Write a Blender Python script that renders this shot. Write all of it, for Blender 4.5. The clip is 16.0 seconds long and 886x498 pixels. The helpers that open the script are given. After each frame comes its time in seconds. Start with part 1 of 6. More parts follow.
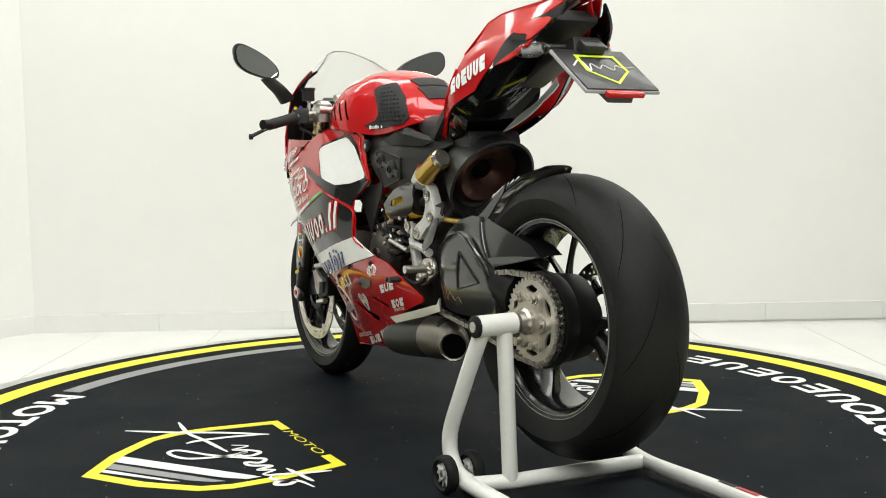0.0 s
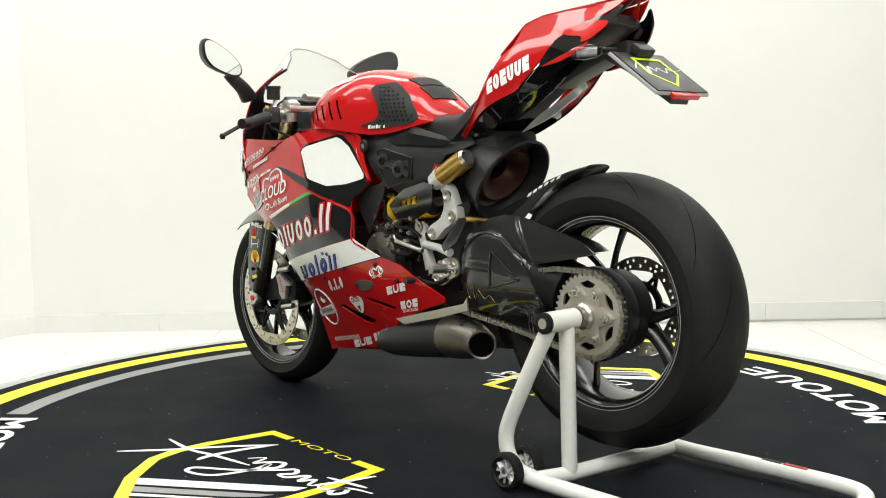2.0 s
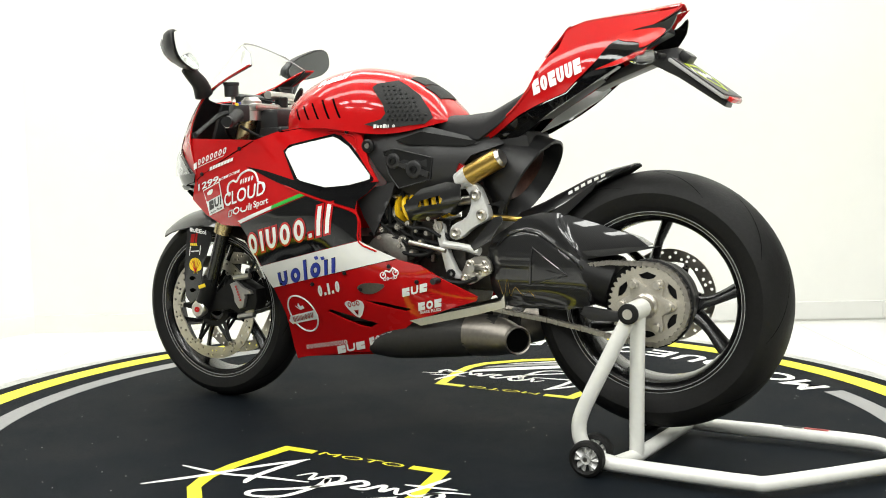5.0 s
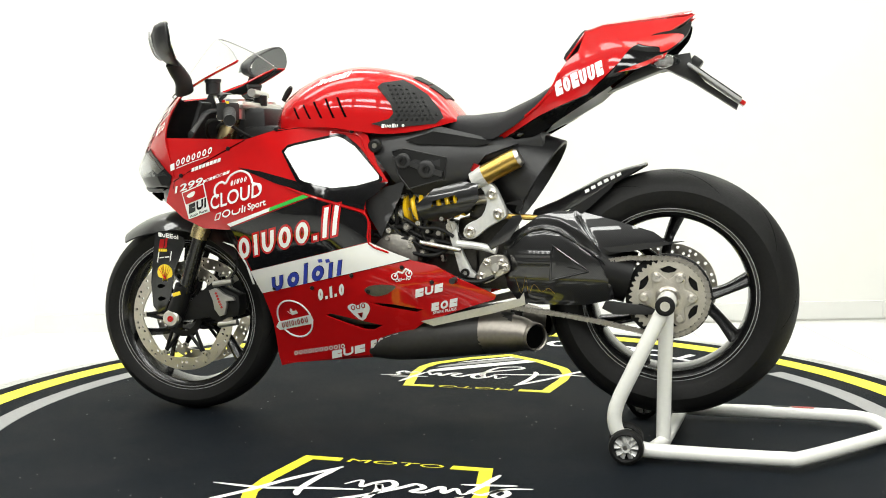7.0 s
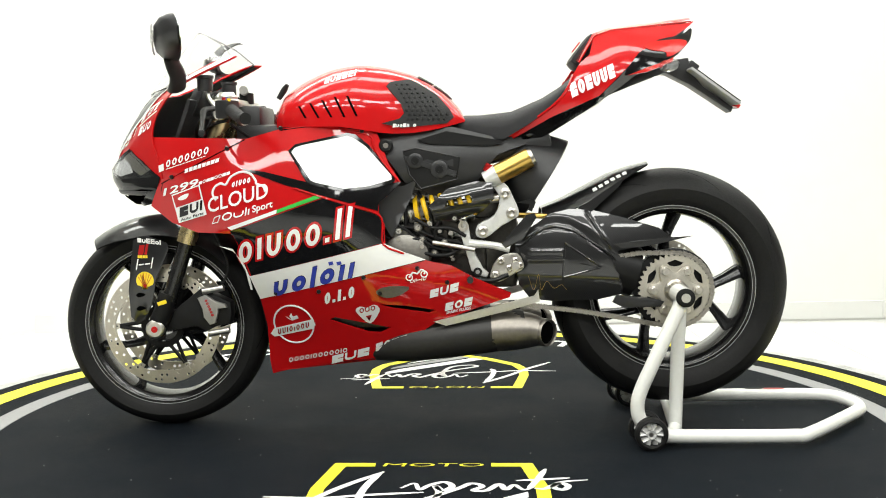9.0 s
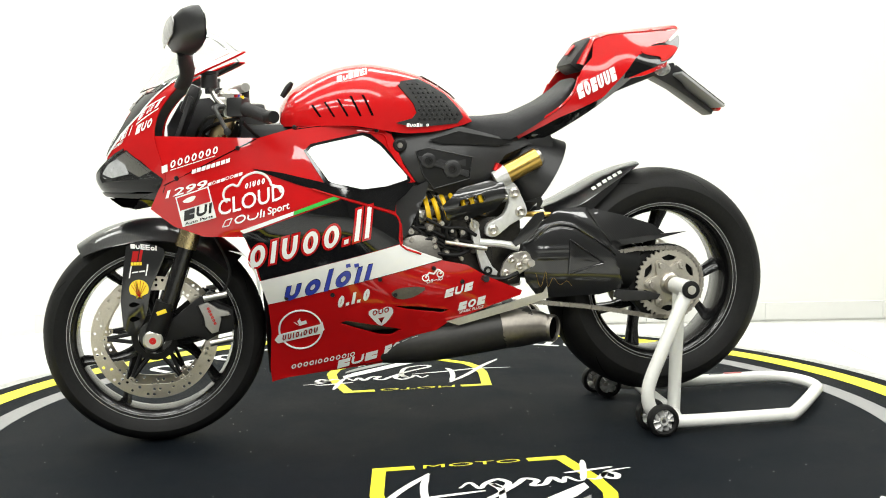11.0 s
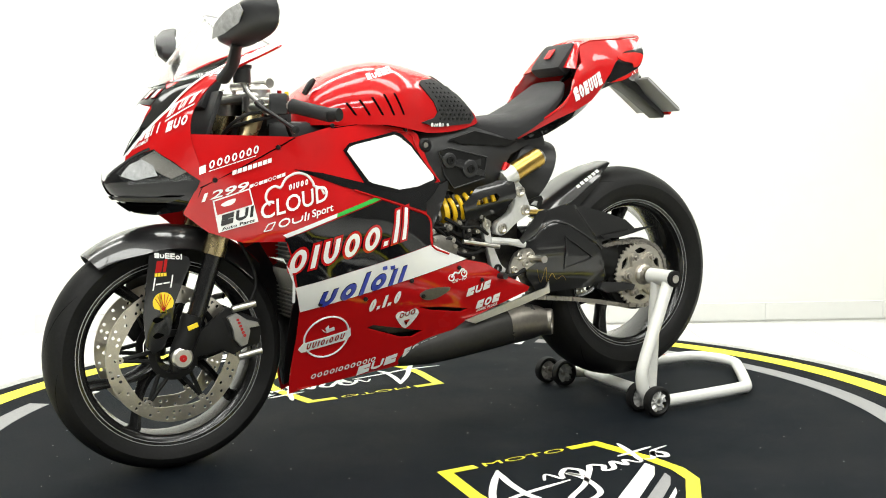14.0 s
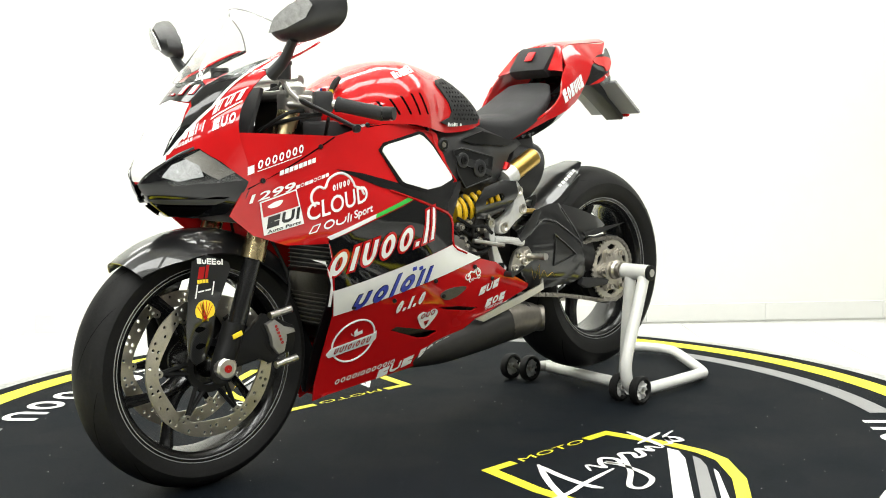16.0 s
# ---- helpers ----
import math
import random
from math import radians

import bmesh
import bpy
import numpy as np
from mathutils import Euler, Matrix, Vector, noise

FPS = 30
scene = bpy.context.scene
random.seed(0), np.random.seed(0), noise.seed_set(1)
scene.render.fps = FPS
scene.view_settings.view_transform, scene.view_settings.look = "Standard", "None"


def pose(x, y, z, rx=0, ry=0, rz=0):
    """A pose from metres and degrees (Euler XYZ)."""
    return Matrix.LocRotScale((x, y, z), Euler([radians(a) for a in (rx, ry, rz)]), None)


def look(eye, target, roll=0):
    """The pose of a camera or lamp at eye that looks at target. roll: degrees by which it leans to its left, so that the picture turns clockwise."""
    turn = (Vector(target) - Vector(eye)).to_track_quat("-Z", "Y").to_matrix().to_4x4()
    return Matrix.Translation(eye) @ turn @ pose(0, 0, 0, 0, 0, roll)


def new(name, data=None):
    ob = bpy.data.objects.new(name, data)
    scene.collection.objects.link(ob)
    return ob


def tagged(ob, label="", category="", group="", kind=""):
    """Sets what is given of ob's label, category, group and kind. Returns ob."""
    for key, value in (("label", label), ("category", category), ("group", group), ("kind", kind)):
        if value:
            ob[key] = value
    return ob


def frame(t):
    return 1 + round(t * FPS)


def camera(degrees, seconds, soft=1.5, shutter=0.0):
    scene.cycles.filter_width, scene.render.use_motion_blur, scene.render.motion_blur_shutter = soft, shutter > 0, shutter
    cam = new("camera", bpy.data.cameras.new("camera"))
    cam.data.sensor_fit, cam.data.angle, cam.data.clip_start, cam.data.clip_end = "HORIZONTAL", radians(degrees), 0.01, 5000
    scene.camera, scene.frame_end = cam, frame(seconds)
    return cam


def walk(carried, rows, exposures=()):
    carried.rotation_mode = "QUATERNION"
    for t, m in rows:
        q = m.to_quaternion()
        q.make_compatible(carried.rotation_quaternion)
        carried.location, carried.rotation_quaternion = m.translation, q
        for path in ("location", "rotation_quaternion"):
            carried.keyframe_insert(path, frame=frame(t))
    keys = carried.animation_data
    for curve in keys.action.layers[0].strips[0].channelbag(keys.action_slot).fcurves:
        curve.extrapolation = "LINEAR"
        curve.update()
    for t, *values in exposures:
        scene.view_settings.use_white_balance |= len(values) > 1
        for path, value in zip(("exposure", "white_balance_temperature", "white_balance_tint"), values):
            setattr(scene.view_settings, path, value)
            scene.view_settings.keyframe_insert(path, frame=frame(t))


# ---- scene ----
from mathutils import geometry

# ---- camera: stands still, the platform turns ----
EYE, AIM, ROLL = (0.0, -2.926, 0.7824), (0.0112, 0.0603, 0.4966), -0.647
cam = camera(46.69, 16.0, soft=1.0)
walk(cam, [(0, look(EYE, AIM, ROLL)), (16, look(EYE, AIM, ROLL))],
     exposures=[(0, -0.61), (1.5, -0.50), (3.5, -0.32), (7.0, -0.14), (9.0, -0.10), (16.0, -0.10)])
SPIN = 6.5235            # degrees a second
HEADING = 15.4          # of the motorcycle on the platform at 7 s
STAND_AT = (0.6238, -0.1768)   # the ground under the rear axle at 7 s


def turn_pose(t, x=0.0, y=0.0, deg=0.0):
    """A pose on the turning platform at t seconds."""
    return pose(0, 0, 0, 0, 0, SPIN * (t - 7)) @ pose(x, y, 0, 0, 0, deg)


# ---- light: white showroom under ceiling panels, with added fill rows behind the camera ----
world = bpy.data.worlds.new("world")
scene.world = world
world.use_nodes = True
world.node_tree.nodes["Background"].inputs[0].default_value = (0.9, 0.95, 1.0, 1)
world.node_tree.nodes["Background"].inputs[1].default_value = 0.25
FLOOR_Z = -0.10
CEIL_Z = 3.1


def panel_lamp(x, y, sx, sy, watts):
    d = bpy.data.lights.new("panel_or_fill", "AREA")
    d.shape, d.size, d.size_y, d.energy = "RECTANGLE", sx, sy, watts
    d.color = (0.985, 0.995, 0.955)
    ob = new("panel_or_fill_lamp", d)
    ob.location = (x, y, CEIL_Z - 0.06)
    return ob


for lx in (-2.2, -0.75, 0.75, 2.2):
    for ly in (-1.5, 0.0, 1.5):
        panel_lamp(lx, ly, 1.40, 0.45, 23)
# added fill lamps behind the camera, to brighten the side that faces it
for lx in (-2.2, -0.75, 0.75, 2.2):
    for ly in (-3.3, -5.0):
        panel_lamp(lx, ly, 1.1, 0.6, 42)


# ---- materials ----
def mat(name, color, rough=0.5, metal=0.0, vary=0.12, scale=8.0, bump=0.0, bscale=60.0, coat=0.0, rvary=0.1, emit=None, alpha=None, spec=0.5):
    """A procedural material: colour and roughness drift at two scales, fine relief."""
    m = bpy.data.materials.new(name)
    m.use_nodes = True
    nt = m.node_tree
    b = nt.nodes["Principled BSDF"]
    co = nt.nodes.new("ShaderNodeTexCoord")
    n1 = nt.nodes.new("ShaderNodeTexNoise")
    n1.inputs["Scale"].default_value, n1.inputs["Detail"].default_value = scale, 5
    n2 = nt.nodes.new("ShaderNodeTexNoise")
    n2.inputs["Scale"].default_value, n2.inputs["Detail"].default_value = scale * 9, 3
    nt.links.new(co.outputs["Object"], n1.inputs["Vector"])
    nt.links.new(co.outputs["Object"], n2.inputs["Vector"])
    add = nt.nodes.new("ShaderNodeMath")
    add.operation = "ADD"
    nt.links.new(n1.outputs["Fac"], add.inputs[0])
    nt.links.new(n2.outputs["Fac"], add.inputs[1])
    ramp = nt.nodes.new("ShaderNodeMapRange")
    ramp.inputs["From Min"].default_value, ramp.inputs["From Max"].default_value = 0.6, 1.4
    ramp.inputs["To Min"].default_value, ramp.inputs["To Max"].default_value = 1 - vary, 1 + vary
    nt.links.new(add.outputs[0], ramp.inputs["Value"])
    mul = nt.nodes.new("ShaderNodeVectorMath")
    mul.operation = "SCALE"
    mul.inputs[0].default_value = color[:3]
    nt.links.new(ramp.outputs[0], mul.inputs["Scale"])
    nt.links.new(mul.outputs[0], b.inputs["Base Color"])
    rr = nt.nodes.new("ShaderNodeMapRange")
    rr.inputs["From Min"].default_value, rr.inputs["From Max"].default_value = 0.3, 0.7
    rr.inputs["To Min"].default_value, rr.inputs["To Max"].default_value = max(0.02, rough * (1 - rvary)), min(1, rough * (1 + rvary))
    nt.links.new(n1.outputs["Fac"], rr.inputs["Value"])
    nt.links.new(rr.outputs[0], b.inputs["Roughness"])
    b.inputs["Metallic"].default_value = metal
    b.inputs["Coat Weight"].default_value = coat
    b.inputs["Coat Roughness"].default_value = 0.03
    b.inputs["Specular IOR Level"].default_value = spec
    if bump:
        n3 = nt.nodes.new("ShaderNodeTexNoise")
        n3.inputs["Scale"].default_value, n3.inputs["Detail"].default_value = bscale, 4
        nt.links.new(co.outputs["Object"], n3.inputs["Vector"])
        bp = nt.nodes.new("ShaderNodeBump")
        bp.inputs["Strength"].default_value, bp.inputs["Distance"].default_value = bump, 0.002
        nt.links.new(n3.outputs["Fac"], bp.inputs["Height"])
        nt.links.new(bp.outputs[0], b.inputs["Normal"])
    if emit:
        b.inputs["Emission Color"].default_value = (*emit[:3], 1)
        b.inputs["Emission Strength"].default_value = emit[3]
    return m


def glass(name, color, rough=0.0, ior=1.45):
    m = bpy.data.materials.new(name)
    m.use_nodes = True
    b = m.node_tree.nodes["Principled BSDF"]
    b.inputs["Base Color"].default_value = (*color, 1)
    b.inputs["Roughness"].default_value = rough
    b.inputs["Transmission Weight"].default_value = 1.0
    b.inputs["IOR"].default_value = ior
    return m


def carbon(name, rough=0.36):
    """Woven carbon fibre under clear lacquer."""
    m = mat(name, (0.016, 0.016, 0.018), rough, 0.0, 0.2, 6, coat=1.0, spec=0.3)
    nt = m.node_tree
    b = nt.nodes["Principled BSDF"]
    co = nt.nodes.new("ShaderNodeTexCoord")
    ch = nt.nodes.new("ShaderNodeTexChecker")
    ch.inputs["Scale"].default_value = 330
    ch.inputs["Color1"].default_value = (0.0035, 0.0035, 0.004, 1)
    ch.inputs["Color2"].default_value = (0.0085, 0.0085, 0.009, 1)
    nt.links.new(co.outputs["Object"], ch.inputs["Vector"])
    nt.links.new(ch.outputs["Color"], b.inputs["Base Color"])
    return m


RED = mat("red lacquer", (0.46, 0.006, 0.007), 0.25, 0, 0.05, 3, coat=0.85, spec=0.08)
WHITE = mat("white vinyl", (0.80, 0.80, 0.78), 0.35, 0, 0.03, 5, coat=0.4)
BLACKGLOSS = mat("black lacquer", (0.005, 0.005, 0.0055), 0.06, 0, 0.2, 4, spec=0.5)
GREEN = mat("green vinyl", (0.03, 0.42, 0.05), 0.3, 0, 0.05, 8, coat=0.4)
YELLOWV = mat("yellow vinyl", (0.85, 0.62, 0.02), 0.3, 0, 0.05, 8, coat=0.3)
ORANGE = mat("orange vinyl", (0.85, 0.33, 0.01), 0.3, 0, 0.05, 8, coat=0.3)
BLUE = mat("blue vinyl", (0.03, 0.05, 0.36), 0.3, 0, 0.05, 8, coat=0.4)
LIME = mat("lime vinyl", (0.62, 0.80, 0.03), 0.35, 0, 0.05, 8)
GREYV = mat("grey vinyl and rim glint", (0.33, 0.33, 0.33), 0.4, 0, 0.05, 8)
CARBON = carbon("carbon fibre")
RUBBER = mat("tyre rubber", (0.0085, 0.0084, 0.0082), 0.55, 0, 0.3, 14, bump=0.25, bscale=160, spec=0.2)
RUBBERFINE = mat("grip rubber", (0.02, 0.02, 0.02), 0.7, 0, 0.2, 20, bump=0.5, bscale=300, spec=0.3)
PLASTIC = mat("black plastic", (0.016, 0.016, 0.0165), 0.40, 0, 0.22, 12, bump=0.15, bscale=400, spec=0.45)
MATTBLACK = mat("matt black metal", (0.0065, 0.0065, 0.0065), 0.45, 0.0, 0.2, 12, bump=0.08, bscale=200, spec=0.25)
RIMBLACK = mat("black wheel paint", (0.006, 0.006, 0.006), 0.24, 0.0, 0.25, 10, coat=0.3, spec=0.4)
SPROCKET = mat("pale sprocket alloy", (0.50, 0.47, 0.41), 0.42, 0.8, 0.14, 26, bump=0.08, bscale=250)
ALU = mat("bare aluminium", (0.62, 0.60, 0.56), 0.34, 1.0, 0.1, 18, bump=0.06, bscale=250)
ALUCAST = mat("cast light alloy", (0.62, 0.62, 0.60), 0.38, 0.35, 0.1, 14, bump=0.15, bscale=300)
STEEL = mat("brushed steel", (0.55, 0.52, 0.47), 0.3, 1.0, 0.14, 22, bump=0.06, bscale=300)
ROTOR = mat("brake disc steel", (0.58, 0.54, 0.47), 0.32, 1.0, 0.15, 30, bump=0.05, bscale=200)
DARKSTEEL = mat("dark engine casting", (0.06, 0.056, 0.05), 0.4, 0.8, 0.3, 18, bump=0.3, bscale=120)
ENGINEGREY = mat("grey engine casting", (0.20, 0.19, 0.17), 0.42, 0.85, 0.2, 16, bump=0.2, bscale=140)
GOLD = mat("gold anodised", (0.56, 0.37, 0.10), 0.3, 1.0, 0.08, 12)
FORKGOLD = mat("fork nitride gold", (0.50, 0.40, 0.22), 0.26, 1.0, 0.08, 12)
SPRING = mat("yellow spring paint", (0.80, 0.50, 0.01), 0.3, 0, 0.08, 10, coat=0.4)
EXHAUST = mat("black ceramic silencer", (0.026, 0.025, 0.023), 0.5, 0.3, 0.25, 9, bump=0.1, bscale=150)
TITAN = mat("heat-tinted titanium", (0.24, 0.22, 0.195), 0.43, 1.0, 0.15, 10, bump=0.06, bscale=200)
CHAIN = mat("chain steel", (0.33, 0.31, 0.28), 0.3, 0.95, 0.3, 60)
LEATHER = mat("seat cover", (0.016, 0.016, 0.017), 0.58, 0, 0.15, 12, bump=0.35, bscale=500, spec=0.3)
STANDWHITE = mat("white stand enamel", (0.76, 0.76, 0.72), 0.32, 0, 0.05, 9, bump=0.06, bscale=90, coat=0.3)
CLEAR = glass("clear acrylic", (0.96, 0.97, 0.965), 0.0, 1.3)
LENS = glass("clear lamp lens", (0.95, 0.96, 0.97), 0.02, 1.4)
REDLENS = mat("red lamp lens", (0.50, 0.010, 0.008), 0.2, 0, 0.3, 60, coat=0.35, spec=0.2)
CHROME = mat("chrome", (0.75, 0.75, 0.76), 0.08, 1.0, 0.03, 10)
MIRROR = mat("mirror glass", (0.85, 0.87, 0.88), 0.02, 1.0, 0.0, 5)
REDANO = mat("red anodised", (0.55, 0.02, 0.02), 0.3, 0.8, 0.05, 10)
MATBLACK = mat("black carpet vinyl", (0.0034, 0.0054, 0.0080), 0.7, 0, 0.3, 3.5, bump=0.5, bscale=500, spec=0.085)
MATYELLOW = mat("printed yellow", (0.80, 0.74, 0.02), 0.5, 0, 0.05, 7, bump=0.2, bscale=700)
MATWHITE = mat("printed white", (0.74, 0.74, 0.72), 0.5, 0, 0.05, 7, bump=0.2, bscale=700)
MATGREY = mat("printed grey", (0.25, 0.25, 0.25), 0.5, 0, 0.08, 7, bump=0.2, bscale=700)
RIMEDGE = mat("worn grey rim paint", (0.42, 0.42, 0.40), 0.6, 0, 0.35, 11, bump=0.3, bscale=120)
WALLPAINT = mat("white wall paint", (0.79, 0.79, 0.755), 0.75, 0, 0.015, 1.2, bump=0.05, bscale=200)
TILE = mat("white floor tile", (0.77, 0.77, 0.74), 0.22, 0, 0.02, 3)
GROUT = mat("grey joint", (0.55, 0.55, 0.52), 0.8, 0, 0.05, 9)
# dark grey for the added unseen surfaces that cut reflections on the bodywork
CUTGREY = mat("reflection-cutting grey", (0.13, 0.13, 0.125), 0.8, 0, 0.05, 1.2)
# pale grey instead of chrome: the lamps' reflected light is put into the colour
LAMPGREY = mat("pale lamp sheen", (0.34, 0.34, 0.335), 0.25, 0.1, 0.35, 90, bump=0.5, bscale=220, coat=0.6)
CALIPER = mat("grey caliper alloy", (0.36, 0.35, 0.33), 0.38, 0.7, 0.12, 40, bump=0.15, bscale=250)


# ---- mesh helpers ----
def finish(bm, smooth=35.0):
    bmesh.ops.recalc_face_normals(bm, faces=bm.faces)
    for f in bm.faces:
        f.smooth = True
    for e in bm.edges:
        if len(e.link_faces) == 2 and e.calc_face_angle(0) > radians(smooth):
            e.smooth = False
    return bm


def part(name, bm, material, parent=None, label="", smooth=35.0):
    """Link a bmesh as one mesh object under a thing or a part."""
    if smooth:
        finish(bm, smooth)
    me = bpy.data.meshes.new(name)
    bm.to_mesh(me)
    bm.free()
    me.materials.append(material)
    ob = new(name, me)
    if parent is not None:
        ob.parent = parent
    if label:
        tagged(ob, label)
    return ob


def box(cx, cy, cz, sx, sy, sz, bevel=0.0, m=None, bm=None):
    bm = bm or bmesh.new()
    r = bmesh.ops.create_cube(bm, size=1)["verts"]
    mm = Matrix.LocRotScale((cx, cy, cz), None, (sx, sy, sz))
    if m is not None:
        mm = m @ mm
    bmesh.ops.transform(bm, matrix=mm, verts=r)
    if bevel:
        es = list({e for v in r for e in v.link_edges})
        bmesh.ops.bevel(bm, geom=es, offset=bevel, segments=2, affect="EDGES", profile=0.6)
    return bm


def catmull(pts, n=6, closed=False):
    """A smooth run of points through the given ones."""
    pts = [Vector(p) for p in pts]
    if len(pts) < 3 or n < 2:
        return pts
    out, k = [], len(pts)
    rng = range(k if closed else k - 1)
    for i in rng:
        p0 = pts[(i - 1) % k] if closed or i else pts[0] * 2 - pts[1]
        p1, p2 = pts[i], pts[(i + 1) % k]
        p3 = pts[(i + 2) % k] if closed or i + 2 < k else pts[-1] * 2 - pts[-2]
        for j in range(n):
            s = j / n
            out.append(0.5 * ((2 * p1) + (p2 - p0) * s + (2 * p0 - 5 * p1 + 4 * p2 - p3) * s * s + (3 * p1 - p0 - 3 * p2 + p3) * s ** 3))
    if not closed:
        out.append(pts[-1])
    return out


def skin(rings, closed_ring=True, caps=True, bm=None, loop=False):
    """Faces between rings of equal length."""
    bm = bm or bmesh.new()
    vs = [[bm.verts.new(p) for p in r] for r in rings]
    k = len(rings[0])
    pairs = list(zip(vs, vs[1:])) + ([(vs[-1], vs[0])] if loop else [])
    for a, b in pairs:
        for i in range(k if closed_ring else k - 1):
            j = (i + 1) % k
            bm.faces.new((a[i], a[j], b[j], b[i]))
    if caps and closed_ring and not loop:
        bm.faces.new(vs[0][::-1])
        bm.faces.new(vs[-1])
    return bm


def tube(pts, rad, seg=12, n=1, bm=None, closed=False, caps=True, flat=1.0):
    """A round bar along points; rad is one radius or one for each given point."""
    rads = [rad] * len(pts) if isinstance(rad, (int, float)) else list(rad)
    if n > 1:
        rv = [Vector((r, 0, 0)) for r in rads]
        pts, rads = catmull(pts, n, closed), [v.x for v in catmull(rv, n, closed)]
    pts = [Vector(p) for p in pts]
    rings, side = [], None
    k = len(pts)
    for i, p in enumerate(pts):
        a = pts[(i - 1) % k] if closed or i else p
        b = pts[(i + 1) % k] if closed or i < k - 1 else p
        d = (b - a).normalized()
        if side is None:
            side = d.orthogonal().normalized()
        side = (side - d * side.dot(d)).normalized()
        up = d.cross(side)
        rings.append([p + rads[i] * (math.cos(2 * math.pi * j / seg) * side + flat * math.sin(2 * math.pi * j / seg) * up) for j in range(seg)])
    return skin(rings, True, caps, bm, closed)


def lathe(profile, seg=48, axis="y", at=(0, 0, 0), bm=None, closed=False):
    """Turn (radius, along) pairs round an axis."""
    rings = []
    for i in range(seg):
        a = 2 * math.pi * i / seg
        ring = []
        for r, h in profile:
            c, s = r * math.cos(a), r * math.sin(a)
            p = (c, h, s) if axis == "y" else (h, c, s) if axis == "x" else (c, s, h)
            ring.append(Vector(at) + Vector(p))
        rings.append(ring)
    return skin(rings, closed, False, bm, True)


def rod(a, b, r, seg=14, bm=None):
    return tube([a, b], r, seg, 1, bm)


def plate(poly, y0, y1, bm=None, bevel=0.0, m=None):
    """A flat plate from an (x, z) outline, between two y."""
    bm = bm or bmesh.new()
    lo = [bm.verts.new((x, y0, z)) for x, z in poly]
    hi = [bm.verts.new((x, y1, z)) for x, z in poly]
    k = len(poly)
    made = [bm.faces.new(lo), bm.faces.new(hi[::-1])]
    for i in range(k):
        made.append(bm.faces.new((lo[(i + 1) % k], lo[i], hi[i], hi[(i + 1) % k])))
    if bevel:
        bmesh.ops.recalc_face_normals(bm, faces=made)
        bmesh.ops.bevel(bm, geom=list({e for f in made[:2] for e in f.edges}), offset=bevel, segments=2, affect="EDGES", profile=0.6)
    if m is not None:
        bmesh.ops.transform(bm, matrix=m, verts=[v for f in made if f.is_valid for v in f.verts] if not bevel else bm.verts)
    return bm


def smooth_poly(pts, n=4):
    return [(p.x, p.y) for p in catmull([(x, z, 0) for x, z in pts], n, True)]


def inside(x, z, poly):
    c, j = False, len(poly) - 1
    for i in range(len(poly)):
        (xi, zi), (xj, zj) = poly[i], poly[j]
        if (zi > z) != (zj > z) and x < (xj - xi) * (z - zi) / (zj - zi) + xi:
            c = not c
        j = i
    return c


def panel(poly, surf, side=1, thick=0.004, step=0.022, lift=0.0, bm=None, holes=(), flip=-1, e=0.002):
    """A body panel: an outline in the plane of (a, b) laid on the surface surf(a, b), with thickness."""
    bm = bm or bmesh.new()

    def dense(p):
        o = []
        for i, (x, z) in enumerate(p):
            x2, z2 = p[(i + 1) % len(p)]
            k = max(1, int(math.hypot(x2 - x, z2 - z) / step))
            o += [(x + (x2 - x) * j / k, z + (z2 - z) * j / k) for j in range(k)]
        return o
    rings = [dense(poly)] + [dense(h) if len(h) < 8 else list(h) for h in holes]
    pts, edges = [], []
    for r in rings:
        b = len(pts)
        pts += [Vector(p) for p in r]
        edges += [(b + i, b + (i + 1) % len(r)) for i in range(len(r))]
    xs, zs = [p[0] for p in poly], [p[1] for p in poly]
    border = np.array([(p.x, p.y) for p in pts])
    gx, row = min(xs) + step / 2, 0
    while gx < max(xs):
        gz = min(zs) + step / 2 * (1 + row % 2)
        while gz < max(zs):
            if inside(gx, gz, poly) and not any(inside(gx, gz, h) for h in holes):
                if ((border - (gx, gz)) ** 2).sum(1).min() > (step * 0.45) ** 2:
                    pts.append(Vector((gx, gz)))
            gz += step
        gx += step * 0.87
        row += 1
    vs, es, fs, *_ = geometry.delaunay_2d_cdt(pts, edges, [], 0, 1e-7)
    keep = []
    for f in fs:
        mx, mz = sum(vs[i][0] for i in f) / len(f), sum(vs[i][1] for i in f) / len(f)
        if inside(mx, mz, poly) and not any(inside(mx, mz, h) for h in holes):
            keep.append(f)
    top, bot = {}, {}
    for i in sorted({i for f in keep for i in f}):
        x, z = vs[i]
        p = Vector(surf(x, z))
        nn = (Vector(surf(x + e, z)) - p).cross(Vector(surf(x, z + e)) - p).normalized() * flip
        p = p + nn * lift
        q = p - nn * thick
        top[i] = bm.verts.new((p.x, p.y * side, p.z))
        if thick:
            bot[i] = bm.verts.new((q.x, q.y * side, q.z))
    count = {}
    for f in keep:
        bm.faces.new([top[i] for i in f])
        if thick:
            bm.faces.new([bot[i] for i in reversed(f)])
        for a, b in zip(f, f[1:] + f[:1]):
            count.setdefault((min(a, b), max(a, b)), []).append((a, b))
    if thick:
        for v in count.values():
            if len(v) == 1:
                a, b = v[0]
                bm.faces.new((top[b], top[a], bot[a], bot[b]))
    return bm


